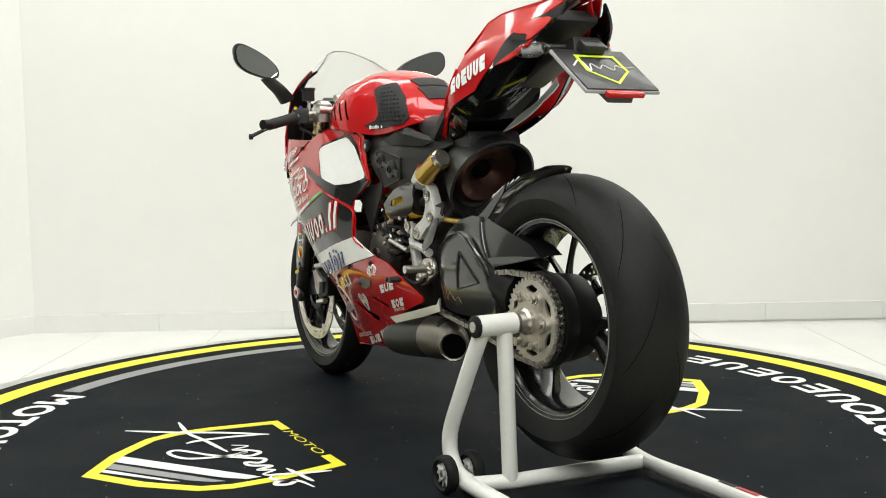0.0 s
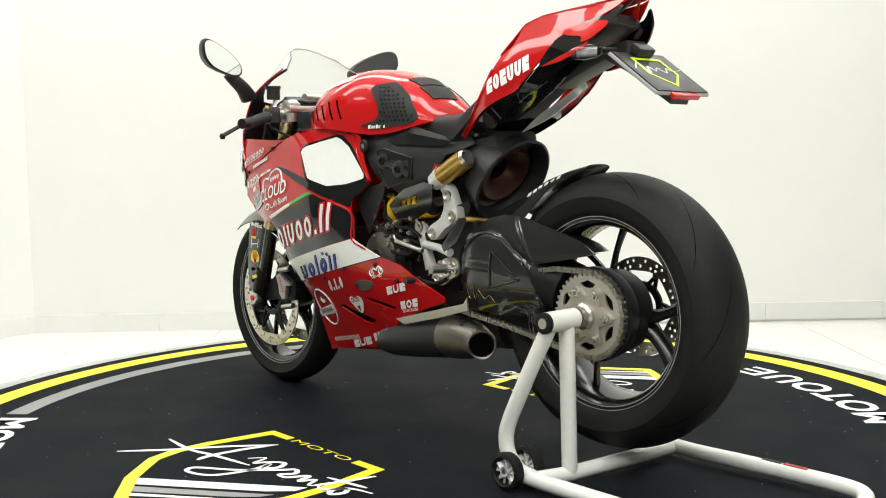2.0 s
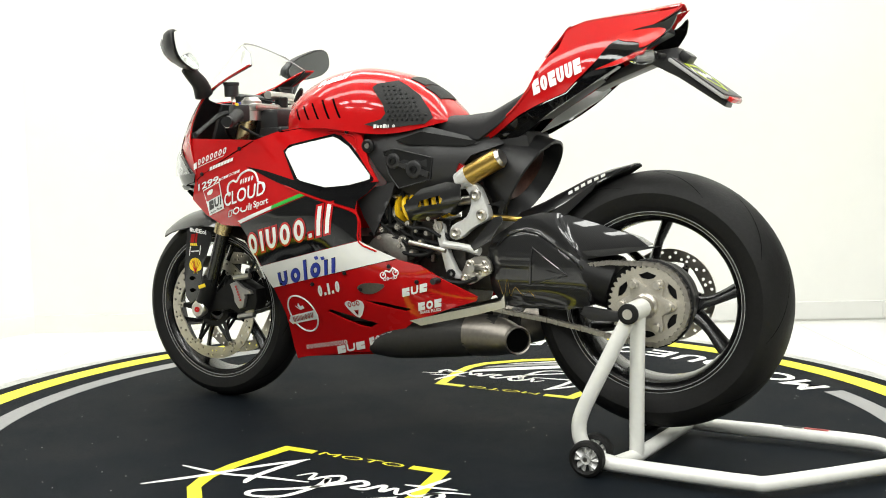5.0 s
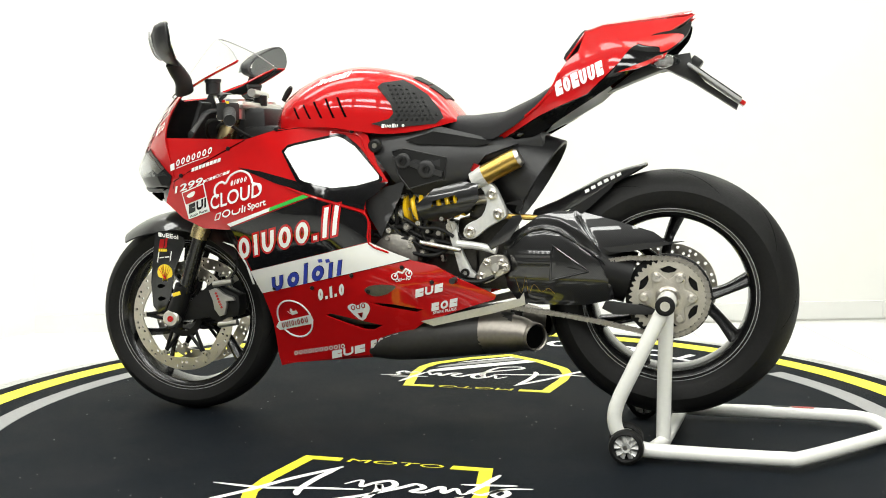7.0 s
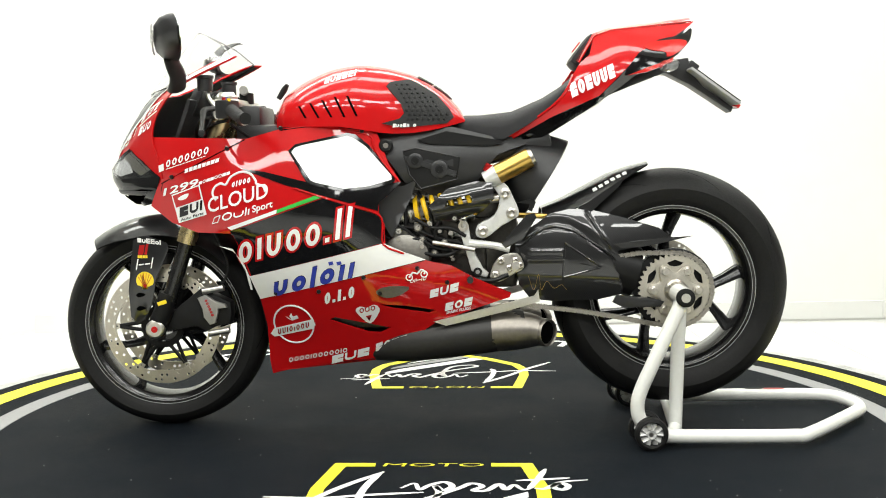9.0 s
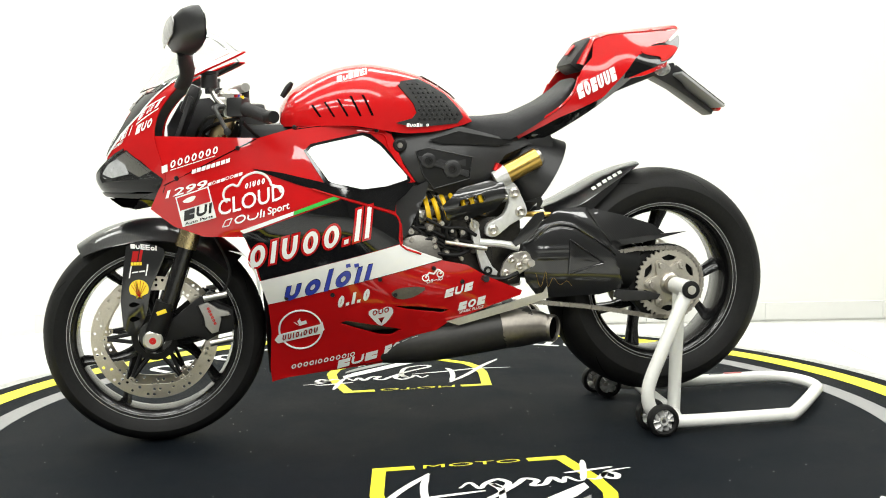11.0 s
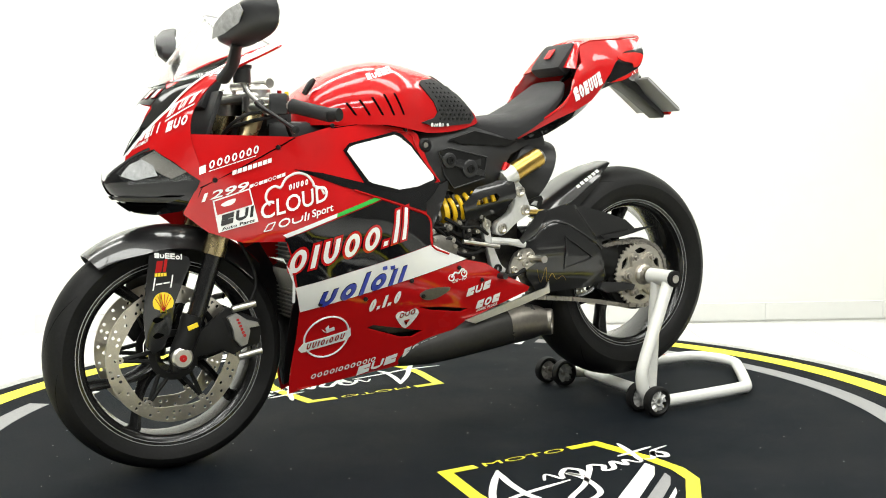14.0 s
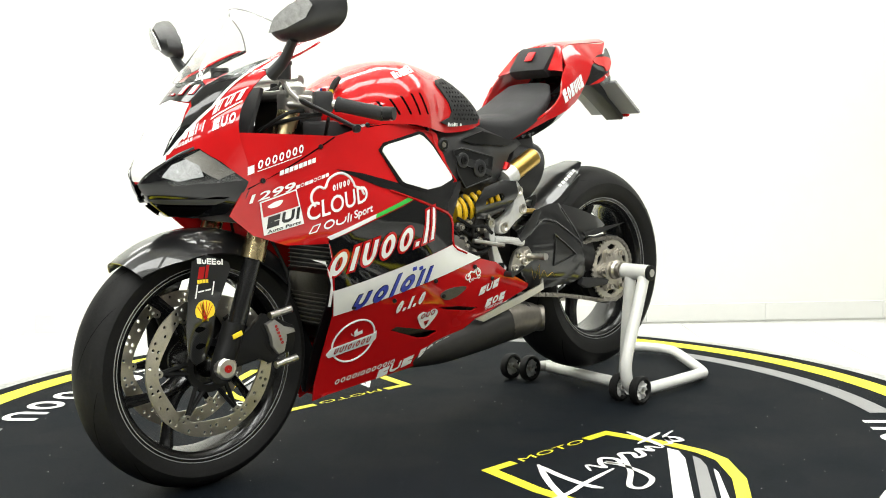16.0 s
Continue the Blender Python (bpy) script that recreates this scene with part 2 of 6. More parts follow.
def marks(surf, a, b, size, pattern, slant=0.0, gap=0.25, width=0.6, up=None, lift=0.0022, flip=-1, side=1, bold=0.24, grow=0.0, e=0.002):
    """Plain shapes in a row in place of lettering: o ring, | tall bar, i short bar, n block, u cup, . dot, - dash.
    a is the start in the plane, b the step vector of the row's direction (unit length)."""
    bm = bmesh.new()
    d = Vector(b)
    n = Vector(up) if up else Vector((-d.y, d.x))
    at = Vector(a)

    def put(p2):
        q = at + d * (p2[0] + slant * p2[1]) * size + n * p2[1] * size
        p = Vector(surf(q.x, q.y))
        nn = (Vector(surf(q.x + e, q.y)) - p).cross(Vector(surf(q.x, q.y + e)) - p).normalized() * flip
        p = p + nn * lift
        return bm.verts.new((p.x, p.y * side, p.z))

    def quad(x0, y0, x1, y1):
        x0, y0, x1, y1 = x0 - grow, y0 - grow, x1 + grow, y1 + grow
        k = max(1, int((y1 - y0) * size / 0.03))
        col = [(put((x0, y0 + (y1 - y0) * j / k)), put((x1, y0 + (y1 - y0) * j / k))) for j in range(k + 1)]
        for (p, q), (r, s) in zip(col, col[1:]):
            bm.faces.new((p, q, s, r))

    def ring(cx, cy, rx, ry, t, a0=0, a1=360, k=18):
        full = a1 - a0 >= 360
        out, inn = [], []
        for j in range(k if full else k + 1):
            w = radians(a0 + (a1 - a0) * j / k)
            out.append(put((cx + (rx + grow) * math.cos(w), cy + (ry + grow) * math.sin(w))))
            inn.append(put((cx + max(0.02, rx - t - grow) * math.cos(w), cy + max(0.02, ry - t - grow) * math.sin(w))))
        for j in range(k if full else k):
            m = (j + 1) % len(out)
            bm.faces.new((out[j], out[m], inn[m], inn[j]))
    x = 0.0
    for c in pattern:
        w = width
        if c == "o":
            ring(x + w / 2, 0.36, w / 2, 0.36, bold)
        elif c == "O":
            ring(x + w / 2, 0.5, w / 2, 0.5, bold)
        elif c == "u":
            ring(x + w / 2, 0.36, w / 2, 0.36, bold, 180, 360, 10)
            quad(x, 0.36, x + bold, 0.72)
            quad(x + w - bold, 0.36, x + w, 0.72)
        elif c == "U":
            ring(x + w / 2, 0.36, w / 2, 0.36, bold, 180, 360, 10)
            quad(x, 0.36, x + bold, 1.0)
            quad(x + w - bold, 0.36, x + w, 1.0)
        elif c == "|":
            w = bold
            quad(x, 0, x + w, 1.0)
        elif c == "i":
            w = bold
            quad(x, 0, x + w, 0.72)
        elif c == "n":
            quad(x, 0, x + w, 0.9)
        elif c == "-":
            quad(x, 0.38, x + w, 0.38 + bold)
        elif c == "E":
            quad(x, 0, x + bold, 1)
            for yy in (0, 0.5 - bold / 2, 1 - bold):
                quad(x + bold, yy, x + w, yy + bold)
        elif c == "z":
            quad(x, 0, x + w, 0.46)
            quad(x, 0.54, x + w, 1.0)
            quad(x, 0.46, x + w * 0.55, 0.54)
        elif c == ".":
            w = bold
            quad(x, 0, x + w, bold)
        x += w + gap
    return bm


def letters(name, material, parent, surf, a, b, size, pattern, slant=0.0, gap=0.25, width=0.6, up=None, lift=0.0022, flip=-1, side=1, bold=0.24, grow=0.0, e=0.002):
    """A row of plain marks, each one a part of its own."""
    x, d = 0.0, Vector(b)
    for c in pattern:
        if c != " ":
            q = Vector(a) + d * x * size
            part(name, marks(surf, (q.x, q.y), b, size, c, slant, gap, width, up, lift, flip, side, bold, grow, e), material, parent)
        x += (bold if c in "|i." else width) + gap


def fit_row(name, material, parent, surf, a, b, size, pattern, slant=0.0, gap=0.2, up=(0, 1), lift=0.0062, flip=-1, side=1, bold=0.2, grow=0.0, e=0.002):
    """A row of plain marks from a to b, their width chosen to fill it."""
    run = Vector(b) - Vector(a)
    slim = sum(1 for c in pattern if c in "|i.")
    wide = len(pattern) - slim
    width = (run.length / size - slim * bold - (len(pattern) - 1) * gap) / wide
    d = run.normalized()
    letters(name, material, parent, surf, a, (d.x, d.y), size, pattern, slant, gap, width, up, lift, flip, side, bold, grow, e)


def word(name, body, material, parent, surf, a, b, height, slant=0.0, up=(0, 1), lift=0.0062, flip=-1, side=1, weight=0.02, e=0.002, spread=1.0):
    """A readable word in the built-in font, laid on a surface from a to b."""
    cu = bpy.data.curves.new(name, "FONT")
    cu.body, cu.resolution_u, cu.offset, cu.space_character = body, 3, weight, spread
    tmp = new(name, cu)
    me = bpy.data.meshes.new_from_object(tmp.evaluated_get(bpy.context.evaluated_depsgraph_get()))
    bpy.data.objects.remove(tmp)
    bpy.data.curves.remove(cu)
    co = [v.co.copy() for v in me.vertices]
    faces = [tuple(p.vertices) for p in me.polygons]
    bpy.data.meshes.remove(me)
    x0, x1 = min(c.x for c in co), max(c.x for c in co)
    y0, y1 = min(c.y for c in co), max(c.y for c in co)
    run, n = Vector(b) - Vector(a), Vector(up)
    bm = bmesh.new()
    vs = []
    for c in co:
        k = (c.y - y0) / (y1 - y0) * height
        q = Vector(a) + run * ((c.x - x0) / (x1 - x0)) + run.normalized() * slant * k + n * k
        p = Vector(surf(q.x, q.y))
        nn = (Vector(surf(q.x + e, q.y)) - p).cross(Vector(surf(q.x, q.y + e)) - p).normalized() * flip
        p = p + nn * lift
        vs.append(bm.verts.new((p.x, p.y * side, p.z)))
    for f in faces:
        bm.faces.new([vs[i] for i in f])
    return part(name, bm, material, parent, "", 0)


def thing(name, label, category, group="", at=None):
    ob = new(name)
    ob.empty_display_size = 0.1
    if at is not None:
        ob.matrix_basis = at
    return tagged(ob, label, category, group)


def disc_ring(r0, r1, z0, z1, seg=160, bm=None, a0=0.0, a1=360.0):
    bm = bm or bmesh.new()
    full = a1 - a0 >= 360
    k = seg if full else seg + 1
    prof = [(r0, z0), (r1, z0), (r1, z1), (r0, z1)] if r0 > 0 else [(0.0005, z0), (r1, z0), (r1, z1), (0.0005, z1)]
    rings = []
    for i in range(k):
        a = radians(a0 + (a1 - a0) * i / seg)
        rings.append([Vector((r * math.cos(a), r * math.sin(a), z)) for r, z in prof])
    return skin(rings, True, not full, bm, full)


# ---- the room ----
def ground_prism(poly, z0, z1, bm=None):
    bm = bm or bmesh.new()
    lo = [bm.verts.new((x, y, z0)) for x, y in poly]
    hi = [bm.verts.new((x, y, z1)) for x, y in poly]
    bm.faces.new(lo[::-1])
    bm.faces.new(hi)
    for i in range(len(poly)):
        j = (i + 1) % len(poly)
        bm.faces.new((lo[i], lo[j], hi[j], hi[i]))
    return bm


def wall_between(name, a, b, label, t=0.15, paint=None):
    """A wall with its inner face from a to b, and its skirting tiles."""
    a, b = Vector((*a, 0)), Vector((*b, 0))
    d = (b - a).normalized()
    out = Vector((-d.y, d.x, 0))
    w = part(name, ground_prism([(p.x, p.y) for p in (a, b, b + out * t, a + out * t)][::-1], FLOOR_Z - 0.02, CEIL_Z + 0.1), paint or WALLPAINT, None, "", 0)
    tagged(w, label, "wall", "", "structure")
    n = max(1, round((b - a).length / 0.6))
    seg = (b - a) / n
    me = None
    for i in range(n):
        p, q = a + seg * i + d * 0.0008, a + seg * (i + 1) - d * 0.0008
        bm = ground_prism([(v.x, v.y) for v in (p, q, q - out * 0.009, p - out * 0.009)], FLOOR_Z, FLOOR_Z + 0.088)
        part("skirting_tile", bm, TILE, w, "", 0)
    return w


CORNERS = [(-2.02, 2.14), (2.9, 2.34), (3.4, 1.8), (4.2, -2.2), (4.2, -8.5), (-4.2, -8.5), (-4.2, -2.2), (-3.4, 0.75)]
SIDE = ["back", "corner_right", "right", "dim_right", "front", "dim_left", "left", "corner_left"]
# the far walls are out of view, added in grey to keep side reflections dark
for i, s in enumerate(SIDE):
    far = s in ("right", "left", "dim_right", "front", "dim_left")
    wall_between("wall_" + s, CORNERS[i], CORNERS[(i + 1) % 8], "unseen grey wall added to cut reflections" if far else "plain white painted showroom wall with tiled skirting", 0.15, CUTGREY if far else None)
floor_slab = part("floor", box(0, -3.1, FLOOR_Z - 0.06, 9.0, 11.4, 0.1), GROUT, None, "", 0)
tagged(floor_slab, "white glossy tiled showroom floor with thin joints", "floor", "", "structure")
ceiling = part("ceiling", box(0, 0.15, CEIL_Z + 0.05, 9.0, 4.9, 0.1), WALLPAINT, None, "", 0)
tagged(ceiling, "plain white painted ceiling", "ceiling", "", "structure")
# unseen grey ceiling, added to dim what the bodywork reflects
ceiling_2 = part("ceiling_dim", box(0, -5.6, CEIL_Z + 0.05, 9.0, 6.6, 0.1), CUTGREY, None, "", 0)
tagged(ceiling_2, "unseen grey ceiling added to cut reflections", "ceiling", "", "structure")


# ---- the turning platform with its printed mat ----
platform = thing("turntable", "round black turning platform with printed yellow ring and emblems", "turntable")
part("deck", disc_ring(0, 1.555, FLOOR_Z + 0.02, 0.0), MATBLACK, platform)
part("edge_rim", disc_ring(1.556, 1.625, FLOOR_Z + 0.012, -0.004), RIMEDGE, platform, "worn light grey painted platform edge")
part("skirt", disc_ring(1.50, 1.59, FLOOR_Z, FLOOR_Z + 0.011), PLASTIC, platform)
part("printed_ring", disc_ring(1.416, 1.495, 0.0002, 0.0012), MATYELLOW, platform, "yellow printed ring")


# ---- print on the mat: two shield emblems, ring of lettering, grey arcs ----
BIKE_ON_MAT = pose(*STAND_AT, 0, 0, 0, 180 - HEADING)


def on_mat(x, y, half=0, z=0.0):
    p = BIKE_ON_MAT @ Vector((x, y, 0))
    s = -1 if half else 1
    return Vector((p.x * s, p.y * s, z))


def print_poly(name, pts, material, z0, half):
    bm = bmesh.new()
    lo = [bm.verts.new(on_mat(x, y, half, 0.0002)) for x, y in pts]
    hi = [bm.verts.new(on_mat(x, y, half, z0)) for x, y in pts]
    bm.faces.new(lo[::-1])
    bm.faces.new(hi)
    for i in range(len(pts)):
        j = (i + 1) % len(pts)
        bm.faces.new((lo[i], lo[j], hi[j], hi[i]))
    return part(name, bm, material, platform, "", 0)


def ribbon(pts, w, half, z, taper=True):
    """A painted stroke of varying width."""
    run = catmull([(x, y, 0) for x, y in pts], 6)
    bm = bmesh.new()
    prev = None
    for i, p in enumerate(run):
        a, b = run[max(0, i - 1)], run[min(len(run) - 1, i + 1)]
        d = (b - a).normalized()
        f = i / (len(run) - 1)
        k = w * (0.45 + 0.55 * min(1, 6 * f, 6 * (1 - f))) * (0.75 + 0.35 * abs(d.y)) if taper else w
        n = Vector((-d.y, d.x, 0)) * k
        q = [bm.verts.new(on_mat((p + n).x, (p + n).y, half, z)), bm.verts.new(on_mat((p - n).x, (p - n).y, half, z))]
        if prev:
            bm.faces.new((prev[0], prev[1], q[1], q[0]))
        prev = q
    return bm


CX = 0.652
for half in (0, 1):
    W = 0.014
    for s in (1, -1):
        ed = [(s * .150, .418), (s * .232, .418), (s * .262, .60), (s * .262, .70), (s * .238, .775), (s * .135, .885), (0, .978)]
        out = [(s * .145, .404), (s * .248, .404), (s * .279, .60), (s * .279, .705), (s * .252, .784), (s * .146, .898), (0, .998)]
        inn = [(s * .145, .430), (s * .218, .430), (s * .246, .60), (s * .246, .695), (s * .224, .766), (s * .124, .872), (0, .958)]
        for i in range(6):
            print_poly("emblem_line", [(CX + x, y) for x, y in (out[i], out[i + 1], inn[i + 1], inn[i])], MATYELLOW, 0.0012, half)
    print_poly("emblem_bar", [(.778, .878), (.742, .908), (.470, .705), (.425, .655), (.425, .62)], MATWHITE, 0.0010, half)
    print_poly("emblem_bar", [(.730, .918), (.700, .940), (.487, .778), (.447, .735), (.437, .705)], MATGREY, 0.0010, half)
    print_poly("emblem_bar", [(.690, .945), (.672, .955), (.510, .825), (.492, .800)], MATWHITE, 0.0010, half)
    surf = lambda a, b, h=half: on_mat(a, b, h, 0.0)
    word("emblem_word", "MOTO", MATYELLOW, platform, surf, (.778, .432), (.528, .432), 0.026, 0.2, (0, -1), 0.0014, flip=1, weight=0.0)
    strokes = [[(1.02, .815), (.93, .70), (.86, .59), (.77, .475)], [(.775, .48), (.80, .57), (.81, .66), (.80, .70)], [(1.03, .66), (.90, .668), (.80, .648), (.665, .628)],
               [(.72, .60), (.69, .565), (.675, .61), (.655, .58), (.62, .555), (.60, .585), (.62, .615), (.64, .585), (.63, .64), (.66, .735), (.73, .765), (.745, .735), (.66, .675), (.585, .60), (.555, .565), (.53, .585), (.55, .615), (.52, .615), (.49, .57), (.475, .61), (.455, .575), (.435, .61), (.41, .59)],
               [(.425, .61), (.40, .54), (.375, .455)], [(.45, .545), (.38, .535), (.32, .525)], [(.41, .60), (.385, .605), (.35, .565), (.33, .585), (.345, .612), (.365, .59), (.34, .555), (.28, .54)]]
    for k, st in enumerate(strokes):
        part("script_stroke", ribbon(st, 0.0075 if k > 2 else 0.0085, half, 0.0016 + 0.0002 * k), MATWHITE, platform, "", 0)
    # lettering round the edge
    base = math.atan2(*(BIKE_ON_MAT.to_3x3() @ Vector((0, 1, 0))).yx) + math.pi * half
    arc = lambda a, b, h=base: Vector(((1.322 - b) * math.cos(h + a), (1.322 - b) * math.sin(h + a), 0.0))
    step = radians(91.5) / 15
    at_c = lambda k: (radians(-46) + step * k, 0.0)
    word("ring_word", "MOTO", MATWHITE, platform, arc, at_c(0), (at_c(4)[0] - 0.012, 0.0), 0.118, 0.0, (0, 1), 0.0014, flip=1, weight=0.03, spread=1.05)
    for k, c in enumerate("UEOEUEO.OOU"):
        w0 = 0.0825
        part("ring_lettering", marks(arc, at_c(4 + k), (1, 0), 0.118, c, 0.0, 0, w0 / 0.118 if c != "." else 0.2, (0, 1), 0.0014, 1, 1, 0.22 if c == "." else 0.19), MATWHITE, platform)
    d0 = math.degrees(base)
    part("grey_arc", disc_ring(1.262, 1.330, 0.0002, 0.0012, 60, None, d0 + 48, d0 + 132), MATGREY, platform, "grey printed arc")

# dust specks and grit on the mat
rng = random.Random(11)
bm = bmesh.new()
for i in range(170):
    r, a = 1.35 * math.sqrt(rng.random()), rng.random() * 6.283
    s = rng.uniform(0.0007, 0.0018)
    box(r * math.cos(a), r * math.sin(a), 0.0016, s * 2, s * 1.4, 0.001, 0, None, bm)
tagged(part("grit", bm, MATGREY, platform, "", 0), "", "", "", "stuff")

# white floor tiles, thin joints
TX, TY = 0.577, 1.15
tm = bpy.data.meshes.new("tile")
b = box(0, 0, 0, TX - 0.003, TY - 0.003, 0.01)
b.to_mesh(tm)
b.free()
tm.materials.append(TILE)
for i in range(-9, 9):
    for j in range(-8, 4):
        x, y = 1.79 - 0.5 * TX + TX * i - TX * 2, 0.45 + TY * j
        if abs(x) < 4.1 and y < 2.6:
            o = new("tile", tm)
            o.parent = floor_slab
            o.location = (x, y, FLOOR_Z - 0.005)


# ---- the motorcycle: x forward from the rear axle, y to its left ----
BIKE = pose(*STAND_AT, 0, 0, 0, 180 - HEADING)
bike = thing("motorcycle", "red, black and white faired sport motorcycle on a paddock stand", "motorcycle")
RA, FA = Vector((0, 0, 0.397)), Vector((1.437, -0.008, 0.294))


def spline(rows):
    """A thin-plate surface y(x, z) through a few stations."""
    p = np.array(rows, float)
    r2 = ((p[:, None, :2] - p[None, :, :2]) ** 2).sum(2)
    k = 0.5 * r2 * np.log(r2 + 1e-12) + np.eye(len(p)) * 2e-4
    q = np.hstack([np.ones((len(p), 1)), p[:, :2]])
    m = np.block([[k, q], [q.T, np.zeros((3, 3))]])
    w = np.linalg.solve(m, np.concatenate([p[:, 2], np.zeros(3)]))

    def y(x, z):
        d2 = (p[:, 0] - x) ** 2 + (p[:, 1] - z) ** 2
        return float((0.5 * d2 * np.log(d2 + 1e-12)) @ w[:-3] + w[-3] + w[-2] * x + w[-1] * z)
    return y


def lerp_table(rows):
    xs, ys = [r[0] for r in rows], [r[1] for r in rows]
    return lambda x: float(np.interp(x, xs, ys))


# ---- wheels ----
def tyre(at, r, w, seg=112):
    prof = [(0.219, -w * 0.34), (0.228, -w * 0.385), (0.236, -w * 0.425), (0.248, -w * 0.468)]
    for i in range(-8, 9):
        a = i / 8 * 1.35
        prof.append((r - w * 0.36 + w * 0.36 * math.cos(a * 1.02), w * 0.5 * math.sin(a) / math.sin(1.35)))
    prof += [(0.248, w * 0.468), (0.236, w * 0.425), (0.228, w * 0.385), (0.219, w * 0.34)]
    return lathe(prof, seg, "y", at, None, True)


def groove(r, w, a0, s, flip_dir):
    """One curved tread cut on one shoulder, its shade laid on as a dark strip."""
    bm = bmesh.new()
    row = []
    for i in range(13):
        f = i / 12
        b = (0.10 + 1.0 * f) * s
        a = a0 + flip_dir * (0.62 * f + 0.05 * math.sin(f * 3))
        h = 0.0016 * (1 - abs(2 * f - 1) ** 3) + 0.0004
        pr = r - w * 0.36 + (w * 0.36 + 0.0006) * math.cos(b * 1.02)
        y = w * 0.5 * math.sin(b) / math.sin(1.35) * 1.003
        row.append([bm.verts.new((pr * math.cos(a + k * h / r), y, pr * math.sin(a + k * h / r))) for k in (-1, 1)])
    for p, q in zip(row, row[1:]):
        bm.faces.new((p[0], p[1], q[1], q[0]))
    return bm


def spoke_wheel(name, at, r_tyre, w, turn, label):
    wh = new(name)
    wh.empty_display_size = 0.05
    wh.parent = bike
    wh.location = at
    tagged(wh, label)
    part("tyre", tyre((0, 0, 0), r_tyre, w), RUBBER, wh, "black rubber sport tyre")
    gm = [groove(r_tyre, w, 0, s, d) for s, d in ((1, 1), (-1, 1))]
    gmesh = []
    for bm in gm:
        me = bpy.data.meshes.new("tread_groove")
        finish(bm)
        bm.to_mesh(me)
        bm.free()
        me.materials.append(RECESSDARK)
        gmesh.append(me)
    for k in range(9):
        for j, me in enumerate(gmesh):
            g = new("tread_groove", me)
            g.parent = wh
            g.rotation_euler = (0, radians(40 * k + 20 * j), 0)
    h = w * 0.40
    rim = [(0.206, -h * 0.72), (0.213, -h * 0.86), (0.221, -h * 0.93), (0.2225, -h * 0.985), (0.229, -h), (0.2305, -h + 0.003), (0.228, -h + 0.008), (0.214, -h * 0.5),
           (0.214, h * 0.5), (0.228, h - 0.008), (0.2305, h - 0.003), (0.229, h), (0.2225, h * 0.985), (0.221, h * 0.93), (0.213, h * 0.86), (0.206, h * 0.72), (0.201, 0)]
    part("rim", lathe(rim, 80, "y", (0, 0, 0), None, True), RIMBLACK, wh, "gloss black forged wheel rim")
    # thin grey rings painted in for the highlights along the rim's edges
    for sgn in (-1, 1):
        for rl, hl in ((0.2205, 0.945), (0.2285, 1.0)):
            part("rim_glint", lathe([(rl, sgn * h * hl), (rl + 0.0014, sgn * h * hl), (rl + 0.0014, sgn * (h * hl + 0.0012)), (rl, sgn * (h * hl + 0.0012))], 80, "y", (0, 0, 0), None, True), GREYV, wh)
    part("hub", lathe([(0.03, -0.05), (0.045, -0.05), (0.05, -0.03), (0.05, 0.03), (0.045, 0.05), (0.03, 0.05)], 40, "y", (0, 0, 0), None, True), RIMBLACK, wh)
    for k in range(3):
        a = radians(turn + 120 * k)
        bm = bmesh.new()
        for s in (-1, 1):
            pts = []
            for f, off in ((0.04, 3), (0.085, 6), (0.14, 15), (0.206, 23)):
                b = a + s * radians(off)
                pts.append((f * math.cos(b), 0, f * math.sin(b)))
            tube(pts, [0.015, 0.0105, 0.0075, 0.010], 8, 4, bm, flat=1.9 if w < 0.15 else 2.5)
        part("spoke", bm, RIMBLACK, wh)
    return wh


# near-black for seams and for the shade painted into cuts and openings
RECESSDARK = mat("seam and recess shade", (0.002, 0.002, 0.002), 0.95, 0, 0.1, 20, spec=0.0)
rear_wheel = spoke_wheel("rear_wheel", RA, 0.331, 0.190, 192, "black three-spoke rear wheel with wide tyre")
front_wheel = spoke_wheel("front_wheel", FA, 0.295, 0.119, 78, "black three-spoke front wheel with twin discs")


